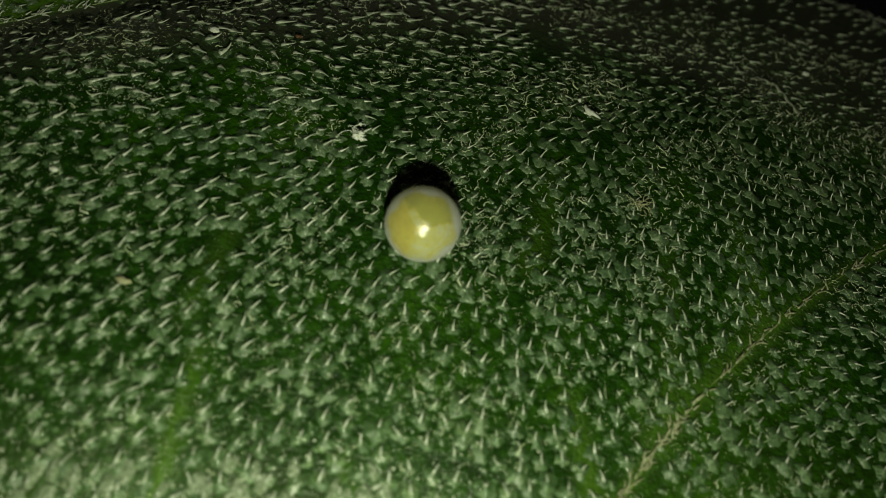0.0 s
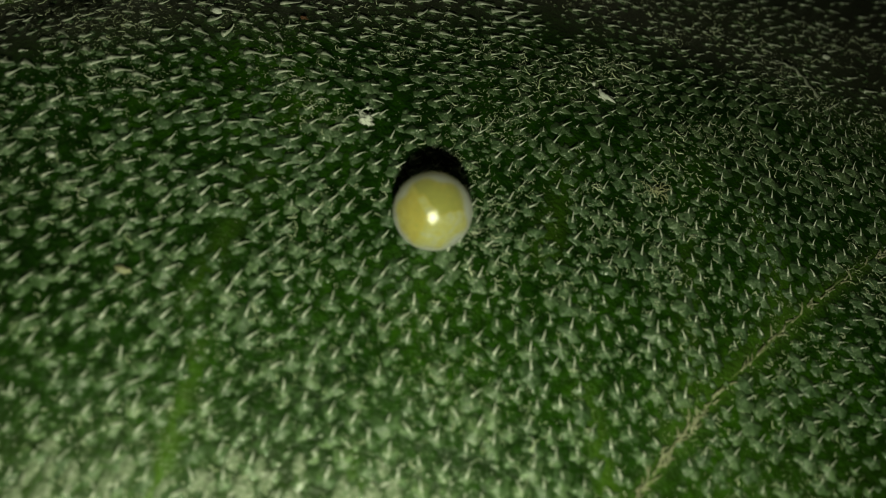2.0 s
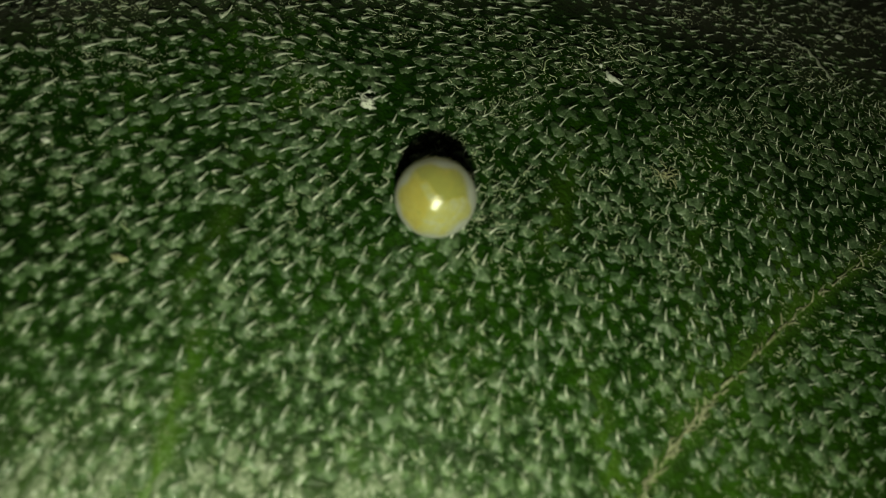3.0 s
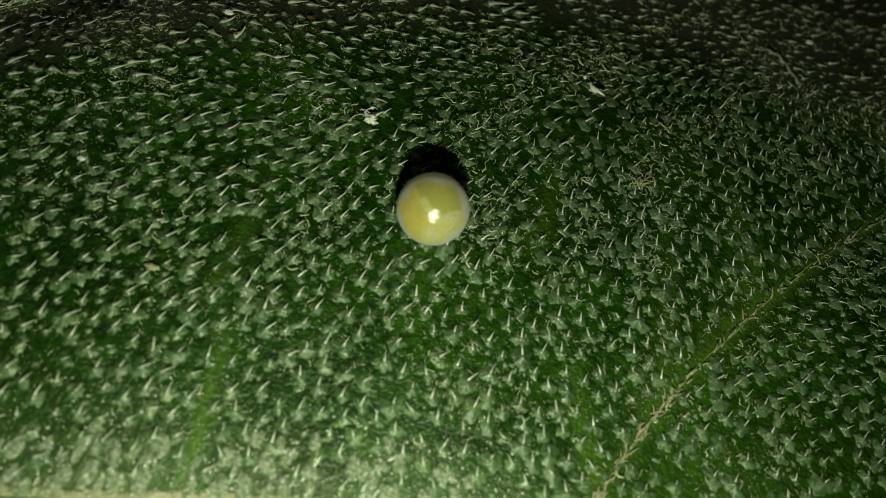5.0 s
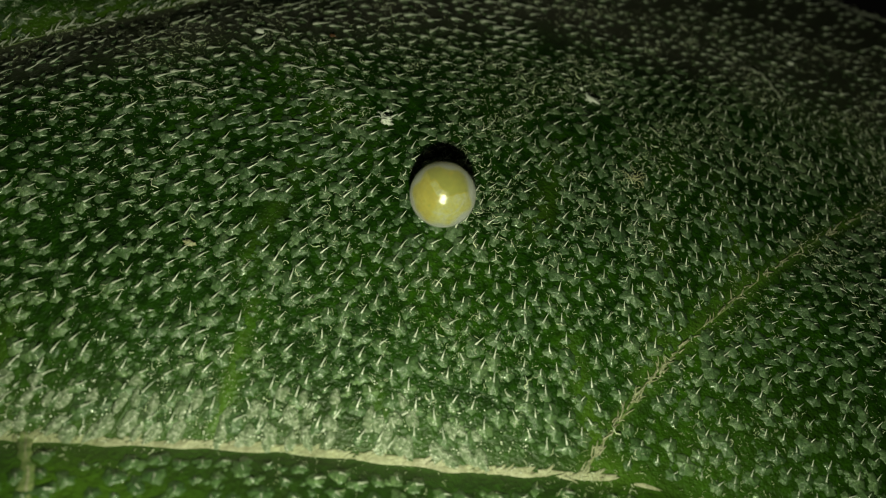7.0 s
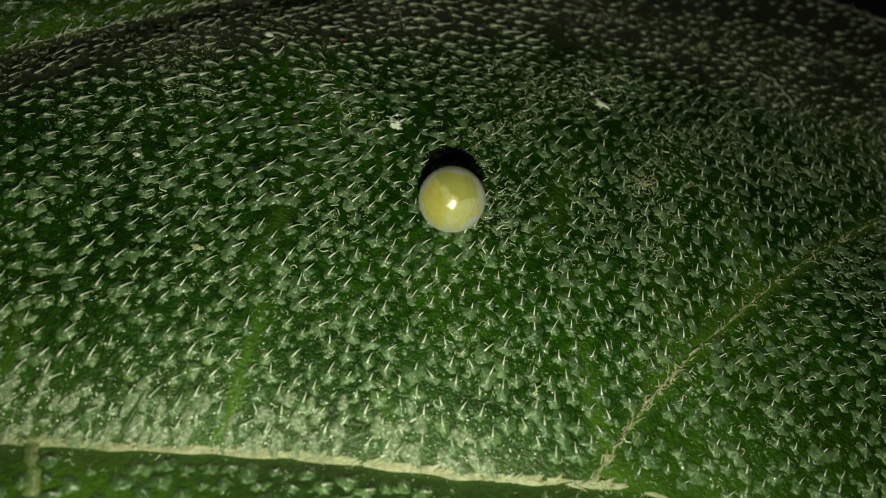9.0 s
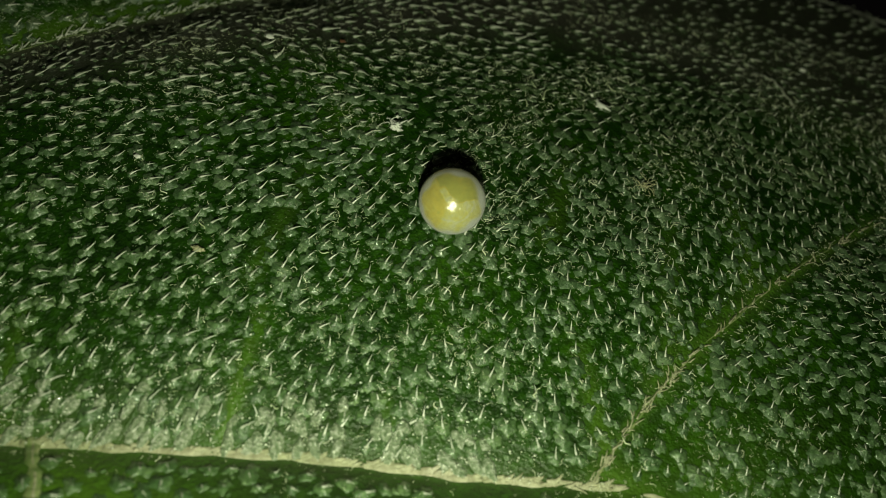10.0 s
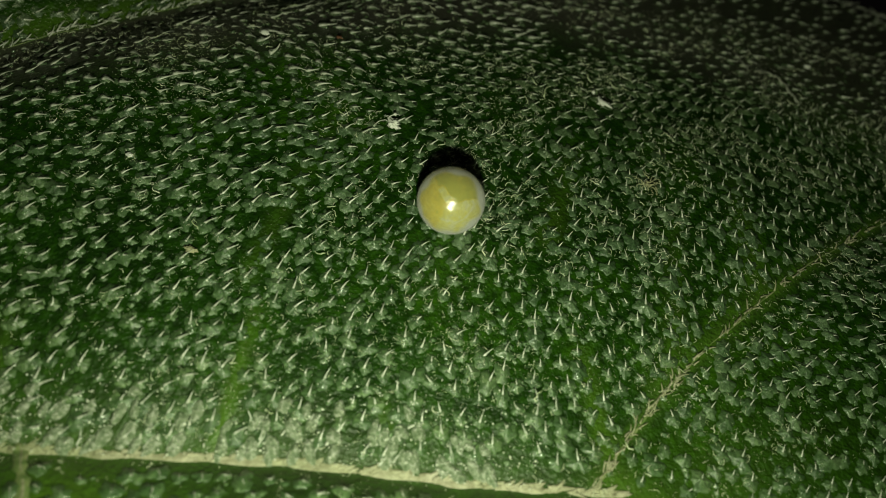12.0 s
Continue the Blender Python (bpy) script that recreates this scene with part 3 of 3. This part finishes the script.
# ---- bristles lying along the veins ----
def build_vein_bristles(name, curve, count, width, length, label, along, rise=0.5, swing=0.5, mat=SIDE):
    verts, faces, base = [], [], 0
    for _ in range(count):
        k = rng.integers(1, len(curve) - 2)
        p, way = np.array(curve[k], float), np.array(curve[k + 1], float) - np.array(curve[k], float)
        a = math.atan2(way[1], way[0]) + rng.normal(along, swing)
        x, y = p[0] + rng.normal(0, width), p[1] + rng.normal(0, width)
        t = np.linspace(0, 1, 6)
        ln = length * rng.uniform(0.6, 1.3)
        a2 = a + rng.normal(0, 0.3) * t
        xs, ys_ = x + ln * t * np.cos(a2), y + ln * t * np.sin(a2)
        up = rng.uniform(-0.1, rise) * ln
        zs = height(xs, ys_) + 0.05 + up * t
        tv, tf = tube(np.stack([xs, ys_, zs], -1), length * 0.075 * (1 - t) ** 0.7 + 0.006, 5)
        verts.append(tv)
        faces += [tuple(q + base for q in face) for face in tf]
        base += len(tv)
    me = mesh_of(name, np.concatenate(verts) * MM, faces, [mat])
    tagged(part(name, me, leaf, label), kind="stuff")


build_vein_bristles("side_vein_bristles", right_curve[:34], 64, 0.04, 0.19, "straw-coloured bristles along the side vein", 0.08, 0.25, 0.25, VEIN)
build_vein_bristles("side_vein_bristles", right_curve[24:150], 84, 0.03, 0.21, "straw-coloured bristles along the side vein", 0.1, 0.35, 0.3, VEIN)
build_vein_bristles("side_vein_bristles", left_curve[85:], 130, 0.05, 0.18, "straw-coloured bristles along the side vein", 0.2, 0.7, 0.4, BRISTLE)


def build_lying_hairs(name, starts, turns, length, radius, label, mat, flat=0.5, rise=0.25):
    """Many stiff hairs lying close over the blade."""
    verts, faces, base = [], [], 0
    t = np.linspace(0, 1, 6)
    for (x, y), q in zip(starts, turns):
        ln = length * rng.uniform(0.5, 1.3)
        a = q + rng.normal(0, 0.2) * t
        xs, ys_ = x + ln * t * np.cos(a), y + ln * t * np.sin(a)
        zs = height(xs, ys_) + 0.012 + rise * ln * t * rng.uniform(0.1, 1.0)
        tv, tf = tube(np.stack([xs, ys_, zs], -1), radius * rng.uniform(0.6, 1.4) * (1 - t) ** 0.6 + 0.003, 6, flat)
        verts.append(tv)
        faces += [tuple(k + base for k in face) for face in tf]
        base += len(tv)
    me = mesh_of(name, np.concatenate(verts) * MM, faces, [mat])
    tagged(part(name, me, leaf, label), kind="stuff")


def pad_shape(seed):
    """A long low pad of cells, broad and rounded, with an uneven surface."""
    r = np.random.default_rng(900 + seed)
    k = 18
    ang = np.arange(k) * 2 * math.pi / k
    outer = 1 + 0.10 * np.cos(2 * ang + r.uniform(0, 6)) + 0.10 * np.cos(3 * ang + r.uniform(0, 6)) + r.normal(0, 0.05, k)
    rings = [(1.04, -0.05), (1.0, 0.004), (0.86, 0.034), (0.6, 0.054), (0.3, 0.066)]
    verts = [(s * o * math.cos(a), s * o * math.sin(a), h + r.normal(0, 0.008) * (h > 0.01)) for s, h in rings for a, o in zip(ang, outer)]
    verts.append((0, 0, 0.070))
    faces = [(i * k + j, i * k + (j + 1) % k, (i + 1) * k + (j + 1) % k, (i + 1) * k + j) for i in range(4) for j in range(k)]
    faces += [(4 * k + j, 4 * k + (j + 1) % k, 5 * k) for j in range(k)]
    return np.array(verts), faces


def build_midrib_pads():
    """Long pale pads of cells that lie side by side beside the midrib and lap on to it."""
    forms = [pad_shape(k) for k in range(12)]
    rows = []
    for first, gap, reach, longer in ((-14.0, 0.33, 0.22, 0.28), (-13.9, 0.40, 0.70, 0.22), (-13.8, 0.6, 1.05, 0.16)):
        u = np.arange(first, 2.5, gap)
        u = u + rng.normal(0, 0.09, len(u))
        slim = np.clip((4.2 - u) / 2.5, 0.35, 1)
        rows.append(np.stack([u, np.maximum(reach * slim + rng.normal(0, 0.10, len(u)), 0.1), longer * slim * rng.uniform(0.7, 1.2, len(u))], -1))
    rows = np.concatenate(rows)
    rows = rows[rng.random(len(rows)) > np.where(rows[:, 1] > 0.85, 0.5, 0.1)]
    x, y = leaf_point(rows[:, 0], rows[:, 1] / half_width(rows[:, 0]))
    z, n = height(x, y), slope_normal(x, y)
    verts, faces, base = [], [], 0
    for k in range(len(x)):
        tv, tf = forms[rng.integers(0, 12)]
        way = radians(max(lean_way(x[k], y[k]) + 12, 62) + rng.normal(0, 13))
        up = Vector(n[k])
        a = Vector((math.cos(way), math.sin(way), 0))
        a = (a - up * a.dot(up)).normalized()
        b = up.cross(a)
        m = np.array([a * rows[k, 2], b * rng.uniform(0.09, 0.155), up * rng.uniform(0.6, 1.2)]).T
        verts.append(tv @ m.T + [x[k], y[k], z[k]])
        faces += [tuple(q + base for q in face) for face in tf]
        base += len(tv)
    me = mesh_of("midrib_padding", np.concatenate(verts) * MM, faces, [PALE])
    tagged(part("midrib_padding", me, leaf, "long pale glossy pads of cells beside the midrib"), kind="stuff")


build_midrib_pads()
count = 26
su, sv = rng.uniform(-14, 3.5, count), 0.12 + np.abs(rng.normal(0, 0.45, count))
sx, sy = leaf_point(su, sv / half_width(su))
build_lying_hairs("midrib_side_hairs", np.stack([sx, sy], -1), rng.normal(1.12, 0.2, count), 0.26, 0.02, "whitish hairs lying beside the midrib", BRISTLE, 0.5, 0.25)
su, sv = rng.uniform(-14, 4.5, 380), rng.uniform(-0.02, 0.08, 380)
sx, sy = leaf_point(su, sv / half_width(su))
build_lying_hairs("midrib_felt", np.stack([sx, sy], -1), rng.normal(0.42, 0.12, 380), 0.24, 0.045, "flat straw-coloured scaly felt lapping over the midrib", VEIN, 0.3, 0.05)
su = rng.uniform(-2, 26, 900)
sx, sy = leaf_point(su, 0.985 + 0.012 * rng.random(900))
build_lying_hairs("margin_hairs", np.stack([sx, sy], -1), rng.normal(1.2, 0.7, 900), 0.4, 0.02, "short hairs along the leaf margin", BRISTLE)


def build_glints():
    """Tiny white beads that stand in for glints on the hairs, most of them beside the midrib."""
    su, sv = rng.uniform(-13, 7, 1800), np.abs(rng.normal(0.3, 0.9, 1800))
    sx, sy = leaf_point(su, sv / half_width(su))
    spots = np.concatenate([np.stack([sx, sy], -1), np.stack([rng.uniform(-11, 12, 3800), rng.uniform(-5, 6, 3800)], -1)])
    big = np.concatenate([rng.uniform(0.007, 0.014, 1150), rng.uniform(0.014, 0.027, 650), rng.uniform(0.004, 0.0085, 3800)])
    z = height(spots[:, 0], spots[:, 1]) + rng.uniform(0.02, 0.06, len(spots)) + 0.04 * np.exp(-np.abs(off_midrib(spots[:, 0], spots[:, 1])))
    ball = np.array([(1, 0, 0), (-1, 0, 0), (0, 1, 0), (0, -1, 0), (0, 0, 1), (0, 0, -1)], float)
    faces = [(0, 2, 4), (2, 1, 4), (1, 3, 4), (3, 0, 4), (2, 0, 5), (1, 2, 5), (3, 1, 5), (0, 3, 5)]
    verts, allf, base = [], [], 0
    for (x, y), h, r in zip(spots, z, big):
        if math.hypot(x, y) < 0.75 or off_midrib(x, y) < 0 or (x > 3 and r > 0.007):
            continue
        verts.append(ball * r * rng.uniform(0.7, 1.4, 3) + [x, y, h])
        allf += [tuple(k + base for k in face) for face in faces]
        base += 6
    me = mesh_of("glint_bead_field", np.concatenate(verts) * MM, allf, [GLINT])
    tagged(part("glint_bead_field", me, leaf, "tiny white beads in place of glints on the blade"), kind="stuff")


build_glints()


# ---- the egg ----
def step(x, soft):
    return 1 / (1 + math.exp(-max(-30, min(30, x / soft))))


def yolk_fold(c):
    """The yolk lies under the shell in three lobes with a short tongue between them: its tone and how milky it shows at a point of the unit sphere."""
    a, b = c.dot(Vector((0.957, 0.222, 0.187))), c.dot(Vector((-0.285, 0.80, 0.528)))
    front = step(-0.06 * c.x - 0.555 * c.y + 0.83 * c.z, 0.05)
    a, b = a + 0.03 * math.sin(7 * b + 1), b + 0.03 * math.sin(8 * a)
    wob = noise.noise(c * 3.0) * 0.05 + noise.noise(c * 9.0) * 0.02
    line = -0.16 + 0.30 * a - 0.10 * a * a + wob
    pale = step(line - b, 0.013) * step(a + 0.10 - 0.55 * (b + 0.1), 0.06)
    olive = step(b - line, 0.013) * step(a + 0.16 + 0.40 * b + wob, 0.022)
    along = (a + 0.30) * 0.60 - (b - 0.33) * 0.80
    across = (a + 0.30) * 0.80 + (b - 0.33) * 0.60
    tongue = step(0.15 - abs(across) - 0.16 * (0.5 - along), 0.010) * step(along, 0.03) * step(0.52 - along, 0.03)
    cap = step(b - 0.62 + 0.3 * abs(a + 0.1), 0.03)
    arc = math.exp(-(((math.hypot(a - 0.05, b + 0.05) - 0.62 + wob) / 0.035) ** 2)) * step(-0.25 - b + 0.5 * a, 0.06)
    ray = 0.5 + 0.5 * noise.noise(Vector((7 * a - 5 * b, 2 * a + 2 * b, 1.0)))
    tone = 0.31 + 0.32 * pale - 0.30 * olive + 0.58 * tongue + 0.12 * cap + 0.13 * arc + 0.24 * (ray - 0.5) + 0.14 * noise.noise(c * 5) + 0.10 * noise.noise(c * 13)
    for sx, sy in ((0.09, 0.14), (-0.42, -0.38), (-0.6, -0.53), (-0.55, -0.22)):
        tone -= 0.5 * math.exp(-((a - sx) ** 2 + (b - sy) ** 2) / 0.0007)
    # Shade in the creases between the lobes is put into the tone.
    tone -= 1.1 * (olive * (1 - olive) + 0.6 * pale * (1 - pale)) * (1 - tongue)
    q = math.atan2(b, a)
    rim = 0.85 - 0.075 * math.sin(q) - 0.02 * math.cos(q) + 0.025 * math.cos(5 * q + 2.2) + 0.02 * math.sin(9 * q) + 0.6 * wob
    return tone, step(math.hypot(a, b) - rim, 0.022) * front + (1 - front)


def build_egg():
    egg = tagged(new("butterfly_egg"), "pale yellow-green round butterfly egg with translucent shell on the leaf", "egg")
    egg.location = (0, 0, float(height(0, 0)) * MM + 0.675 * MM - 0.13 * MM)
    for name, rx, rz, mat, seg, label in (("shell", 0.706, 0.702, SHELL, 80, "milky translucent shell"), ("albumen", 0.660, 0.652, WHITE, 80, "milky white layer under the shell"), ("yolk", 0.697, 0.690, YOLK, 280, "folded yellow and olive yolk fading to milky edges")):
        bm = bmesh.new()
        bmesh.ops.create_uvsphere(bm, u_segments=seg, v_segments=seg // 2, radius=1.0)
        tones, milks = [], []
        for q in bm.verts:
            c = q.co.copy()
            grow = 1.0
            if name == "yolk":
                tone, milk = yolk_fold(c)
                tones.append(tone)
                milks.append(milk)
                grow = 0.990 + 0.010 * max(0, min(1, tone)) * (1 - milk)
            q.co = Vector((c.x * rx, c.y * rx, max(c.z, -0.9) * rz)) * grow * MM
        for face in bm.faces:
            face.smooth = True
        me = bpy.data.meshes.new(name)
        bm.to_mesh(me)
        bm.free()
        if tones:
            me.attributes.new("tone", "FLOAT", "POINT").data.foreach_set("value", tones)
            me.attributes.new("milk", "FLOAT", "POINT").data.foreach_set("value", milks)
        me.materials.append(mat)
        part(name, me, egg, label)


build_egg()


# ---- specks of dirt lying on the leaf ----
def build_fleck(name, x, y, size, mat, label, category, seed, threads=3, lump=1.0, rough=1.0):
    r = np.random.default_rng(seed)
    bm = bmesh.new()
    bmesh.ops.create_icosphere(bm, subdivisions=4, radius=1.0)
    sc = lump * Vector((r.uniform(0.7, 0.9), r.uniform(0.4, 0.6), r.uniform(0.25, 0.4))) * size
    for q in bm.verts:
        bump = 1 + rough * noise.noise(q.co * 1.5 + Vector((seed, 0, 0))) + 0.7 * rough * noise.noise(q.co * 3.5 + Vector((0, seed, 5))) + 0.4 * rough * noise.noise(q.co * 8 + Vector((0, seed, 9)))
        q.co = Vector((q.co.x * sc.x, q.co.y * sc.y, q.co.z * sc.z)) * max(bump, 0.15) * MM
    me = bpy.data.meshes.new(name)
    bm.to_mesh(me)
    bm.free()
    me.materials.append(mat)
    me.polygons.foreach_set("use_smooth", [True] * len(me.polygons))
    ob = new(name, me)
    ob.location = (x * MM, y * MM, (float(height(x, y)) + 0.10) * MM)
    tagged(ob, label, category)
    for k in range(threads):
        n = 8
        a = r.uniform(0, 2 * math.pi) + np.cumsum(r.normal(0, 0.45, n))
        pts = np.stack([np.cumsum(np.cos(a)), np.cumsum(np.sin(a)), np.abs(np.cumsum(r.normal(0, 0.4, n)))], -1) * size * 0.22 + r.normal(0, 0.35, 3) * [size, size, 0]
        tv, tf = tube(pts, np.linspace(0.010, 0.005, n), 5)
        part("fibre", mesh_of("fibre", tv * MM, tf, [mat]), ob)
    return ob


def build_wisp(name, ob, points, radii, mat):
    """A bent wisp on a fleck, through points given in its own space (millimetres)."""
    t = np.linspace(0, 1, 14)
    along = np.linspace(0, 1, len(points))
    pts = np.stack([np.interp(t, along, [q[k] for q in points]) for k in range(3)], -1)
    pts[1:-1] = (pts[:-2] + 2 * pts[1:-1] + pts[2:]) / 4
    v, f = tube(pts, np.interp(t, along, radii) * (1 + 0.15 * np.sin(23 * t)), 8, 0.7)
    part(name, mesh_of(name, v * MM, f, [mat]), ob)


def build_knob(name, ob, x, y, z, r, mat):
    bm = bmesh.new()
    bmesh.ops.create_icosphere(bm, subdivisions=3, radius=r * MM)
    for q in bm.verts:
        q.co = q.co * (1 + 0.5 * noise.noise(q.co / (r * MM) * 1.4)) + Vector((x, y, z)) * MM
    me = bpy.data.meshes.new(name)
    bm.to_mesh(me)
    bm.free()
    me.materials.append(mat)
    me.polygons.foreach_set("use_smooth", [True] * len(me.polygons))
    part(name, me, ob)


flake = build_fleck("lint_fleck", -1.72, 1.94, 0.18, LINT, "white crumpled flake of lint with a curled wisp", "lint", 3, 3, 1.0)
build_wisp("wisp", flake, [(-0.05, -0.02, 0.03), (-0.15, 0.08, 0.05), (-0.10, 0.17, 0.06), (-0.02, 0.23, 0.07)], [0.03, 0.018, 0.012, 0.016], LINT)
build_wisp("wisp", flake, [(-0.01, 0.23, 0.07), (0.05, 0.25, 0.08), (0.09, 0.22, 0.07)], [0.012, 0.007, 0.004], LINT)
build_wisp("wisp", flake, [(0.06, 0.04, 0.05), (0.15, 0.13, 0.08), (0.22, 0.2, 0.09)], [0.03, 0.018, 0.008], LINT)
build_knob("knob", flake, -0.02, 0.23, 0.07, 0.034, LINT)
comma = build_fleck("lint_fleck", 2.87, 4.72, 0.10, LINT, "white comma-shaped scrap of lint on the leaf hairs", "lint", 5, 2, 0.9)
build_wisp("wisp", comma, [(-0.12, 0.17, 0.04), (-0.09, 0.04, 0.05), (0.0, -0.03, 0.06), (0.1, -0.05, 0.06), (0.27, -0.12, 0.04)], [0.02, 0.055, 0.07, 0.055, 0.006], LINT)
build_knob("knob", comma, -0.26, 0.28, 0.02, 0.045, LINT)
build_fleck("dust_grain", -5.34, 3.7, 0.13, LINT, "pale oval grain of dust on the leaf", "dust", 8, 0, 1.0, 0.3)
build_fleck("dust_grain", -6.63, -0.72, 0.10, LINT, "pale oval grain of dust on the leaf", "dust", 11, 0, 1.0, 0.3)
build_fleck("dust_grain", -4.6, -2.45, 0.10, GRIT, "straw-coloured grain of dust on the leaf", "dust", 13, 1)
build_fleck("dry_fibre_tuft", 4.2, 2.42, 0.16, GRIT, "dry straw-coloured fibre tuft on the leaf", "fibre", 17, 16, 0.4)
build_fleck("dust_grain", 8.56, 9.15, 0.12, LINT, "pale oval grain of dust on the leaf", "dust", 19, 0, 1.0, 0.3)
build_fleck("rust_speck", -3.68, 4.21, 0.06, RUST, "tiny rust-brown speck on the leaf", "speck", 23, 2)


def build_strand(points, thick, label):
    """A twisted dry strand lying over the hairs, through points of the plan."""
    t = np.linspace(0, 1, 50)
    along = np.linspace(0, 1, len(points))
    xs, ys_ = np.interp(t, along, [q[0] for q in points]), np.interp(t, along, [q[1] for q in points])
    for _ in range(6):
        xs[1:-1], ys_[1:-1] = (xs[:-2] + 2 * xs[1:-1] + xs[2:]) / 4, (ys_[:-2] + 2 * ys_[1:-1] + ys_[2:]) / 4
    pts = np.stack([xs, ys_, height(xs, ys_) + 0.10 + 0.02 * np.sin(31 * t)], -1)
    v, f = tube(pts, thick * (0.35 + 0.65 * np.abs(np.sin(4.5 * math.pi * t + 0.4))) * (0.6 + 0.5 * t) * np.clip((1 - t) / 0.06, 0.1, 1), 8, 0.5)
    ob = new("dry_strand", mesh_of("dry_strand", v * MM, f, [STRAND]))
    tagged(ob, label, "fibre")


build_strand([(6.95, 8.1), (7.25, 8.25), (7.57, 8.22), (7.77, 8.0), (7.96, 7.65), (8.17, 7.28)], 0.05, "pale twisted dry strand lying on the leaf hairs")
build_strand([(6.43, 8.8), (6.55, 8.5), (6.69, 8.3), (6.78, 8.05)], 0.022, "thin pale dry strand lying on the leaf hairs")

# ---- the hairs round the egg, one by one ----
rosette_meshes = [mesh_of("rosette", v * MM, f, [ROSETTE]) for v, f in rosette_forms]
bristle_meshes = [mesh_of("bristle", v * MM, f, [BRISTLE]) for v, f in bristle_forms]
for i in close:
    pair = []
    for bristle in (False, True):
        m = Matrix(stand(i, bristle).tolist()).to_4x4()
        m.translation = Vector((places[i][0], places[i][1], heights[i])) * MM
        pair.append(m)
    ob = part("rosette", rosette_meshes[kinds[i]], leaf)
    ob.matrix_basis = pair[0]
    part("bristle", bristle_meshes[kinds[i]], ob).matrix_basis = pair[0].inverted() @ pair[1]
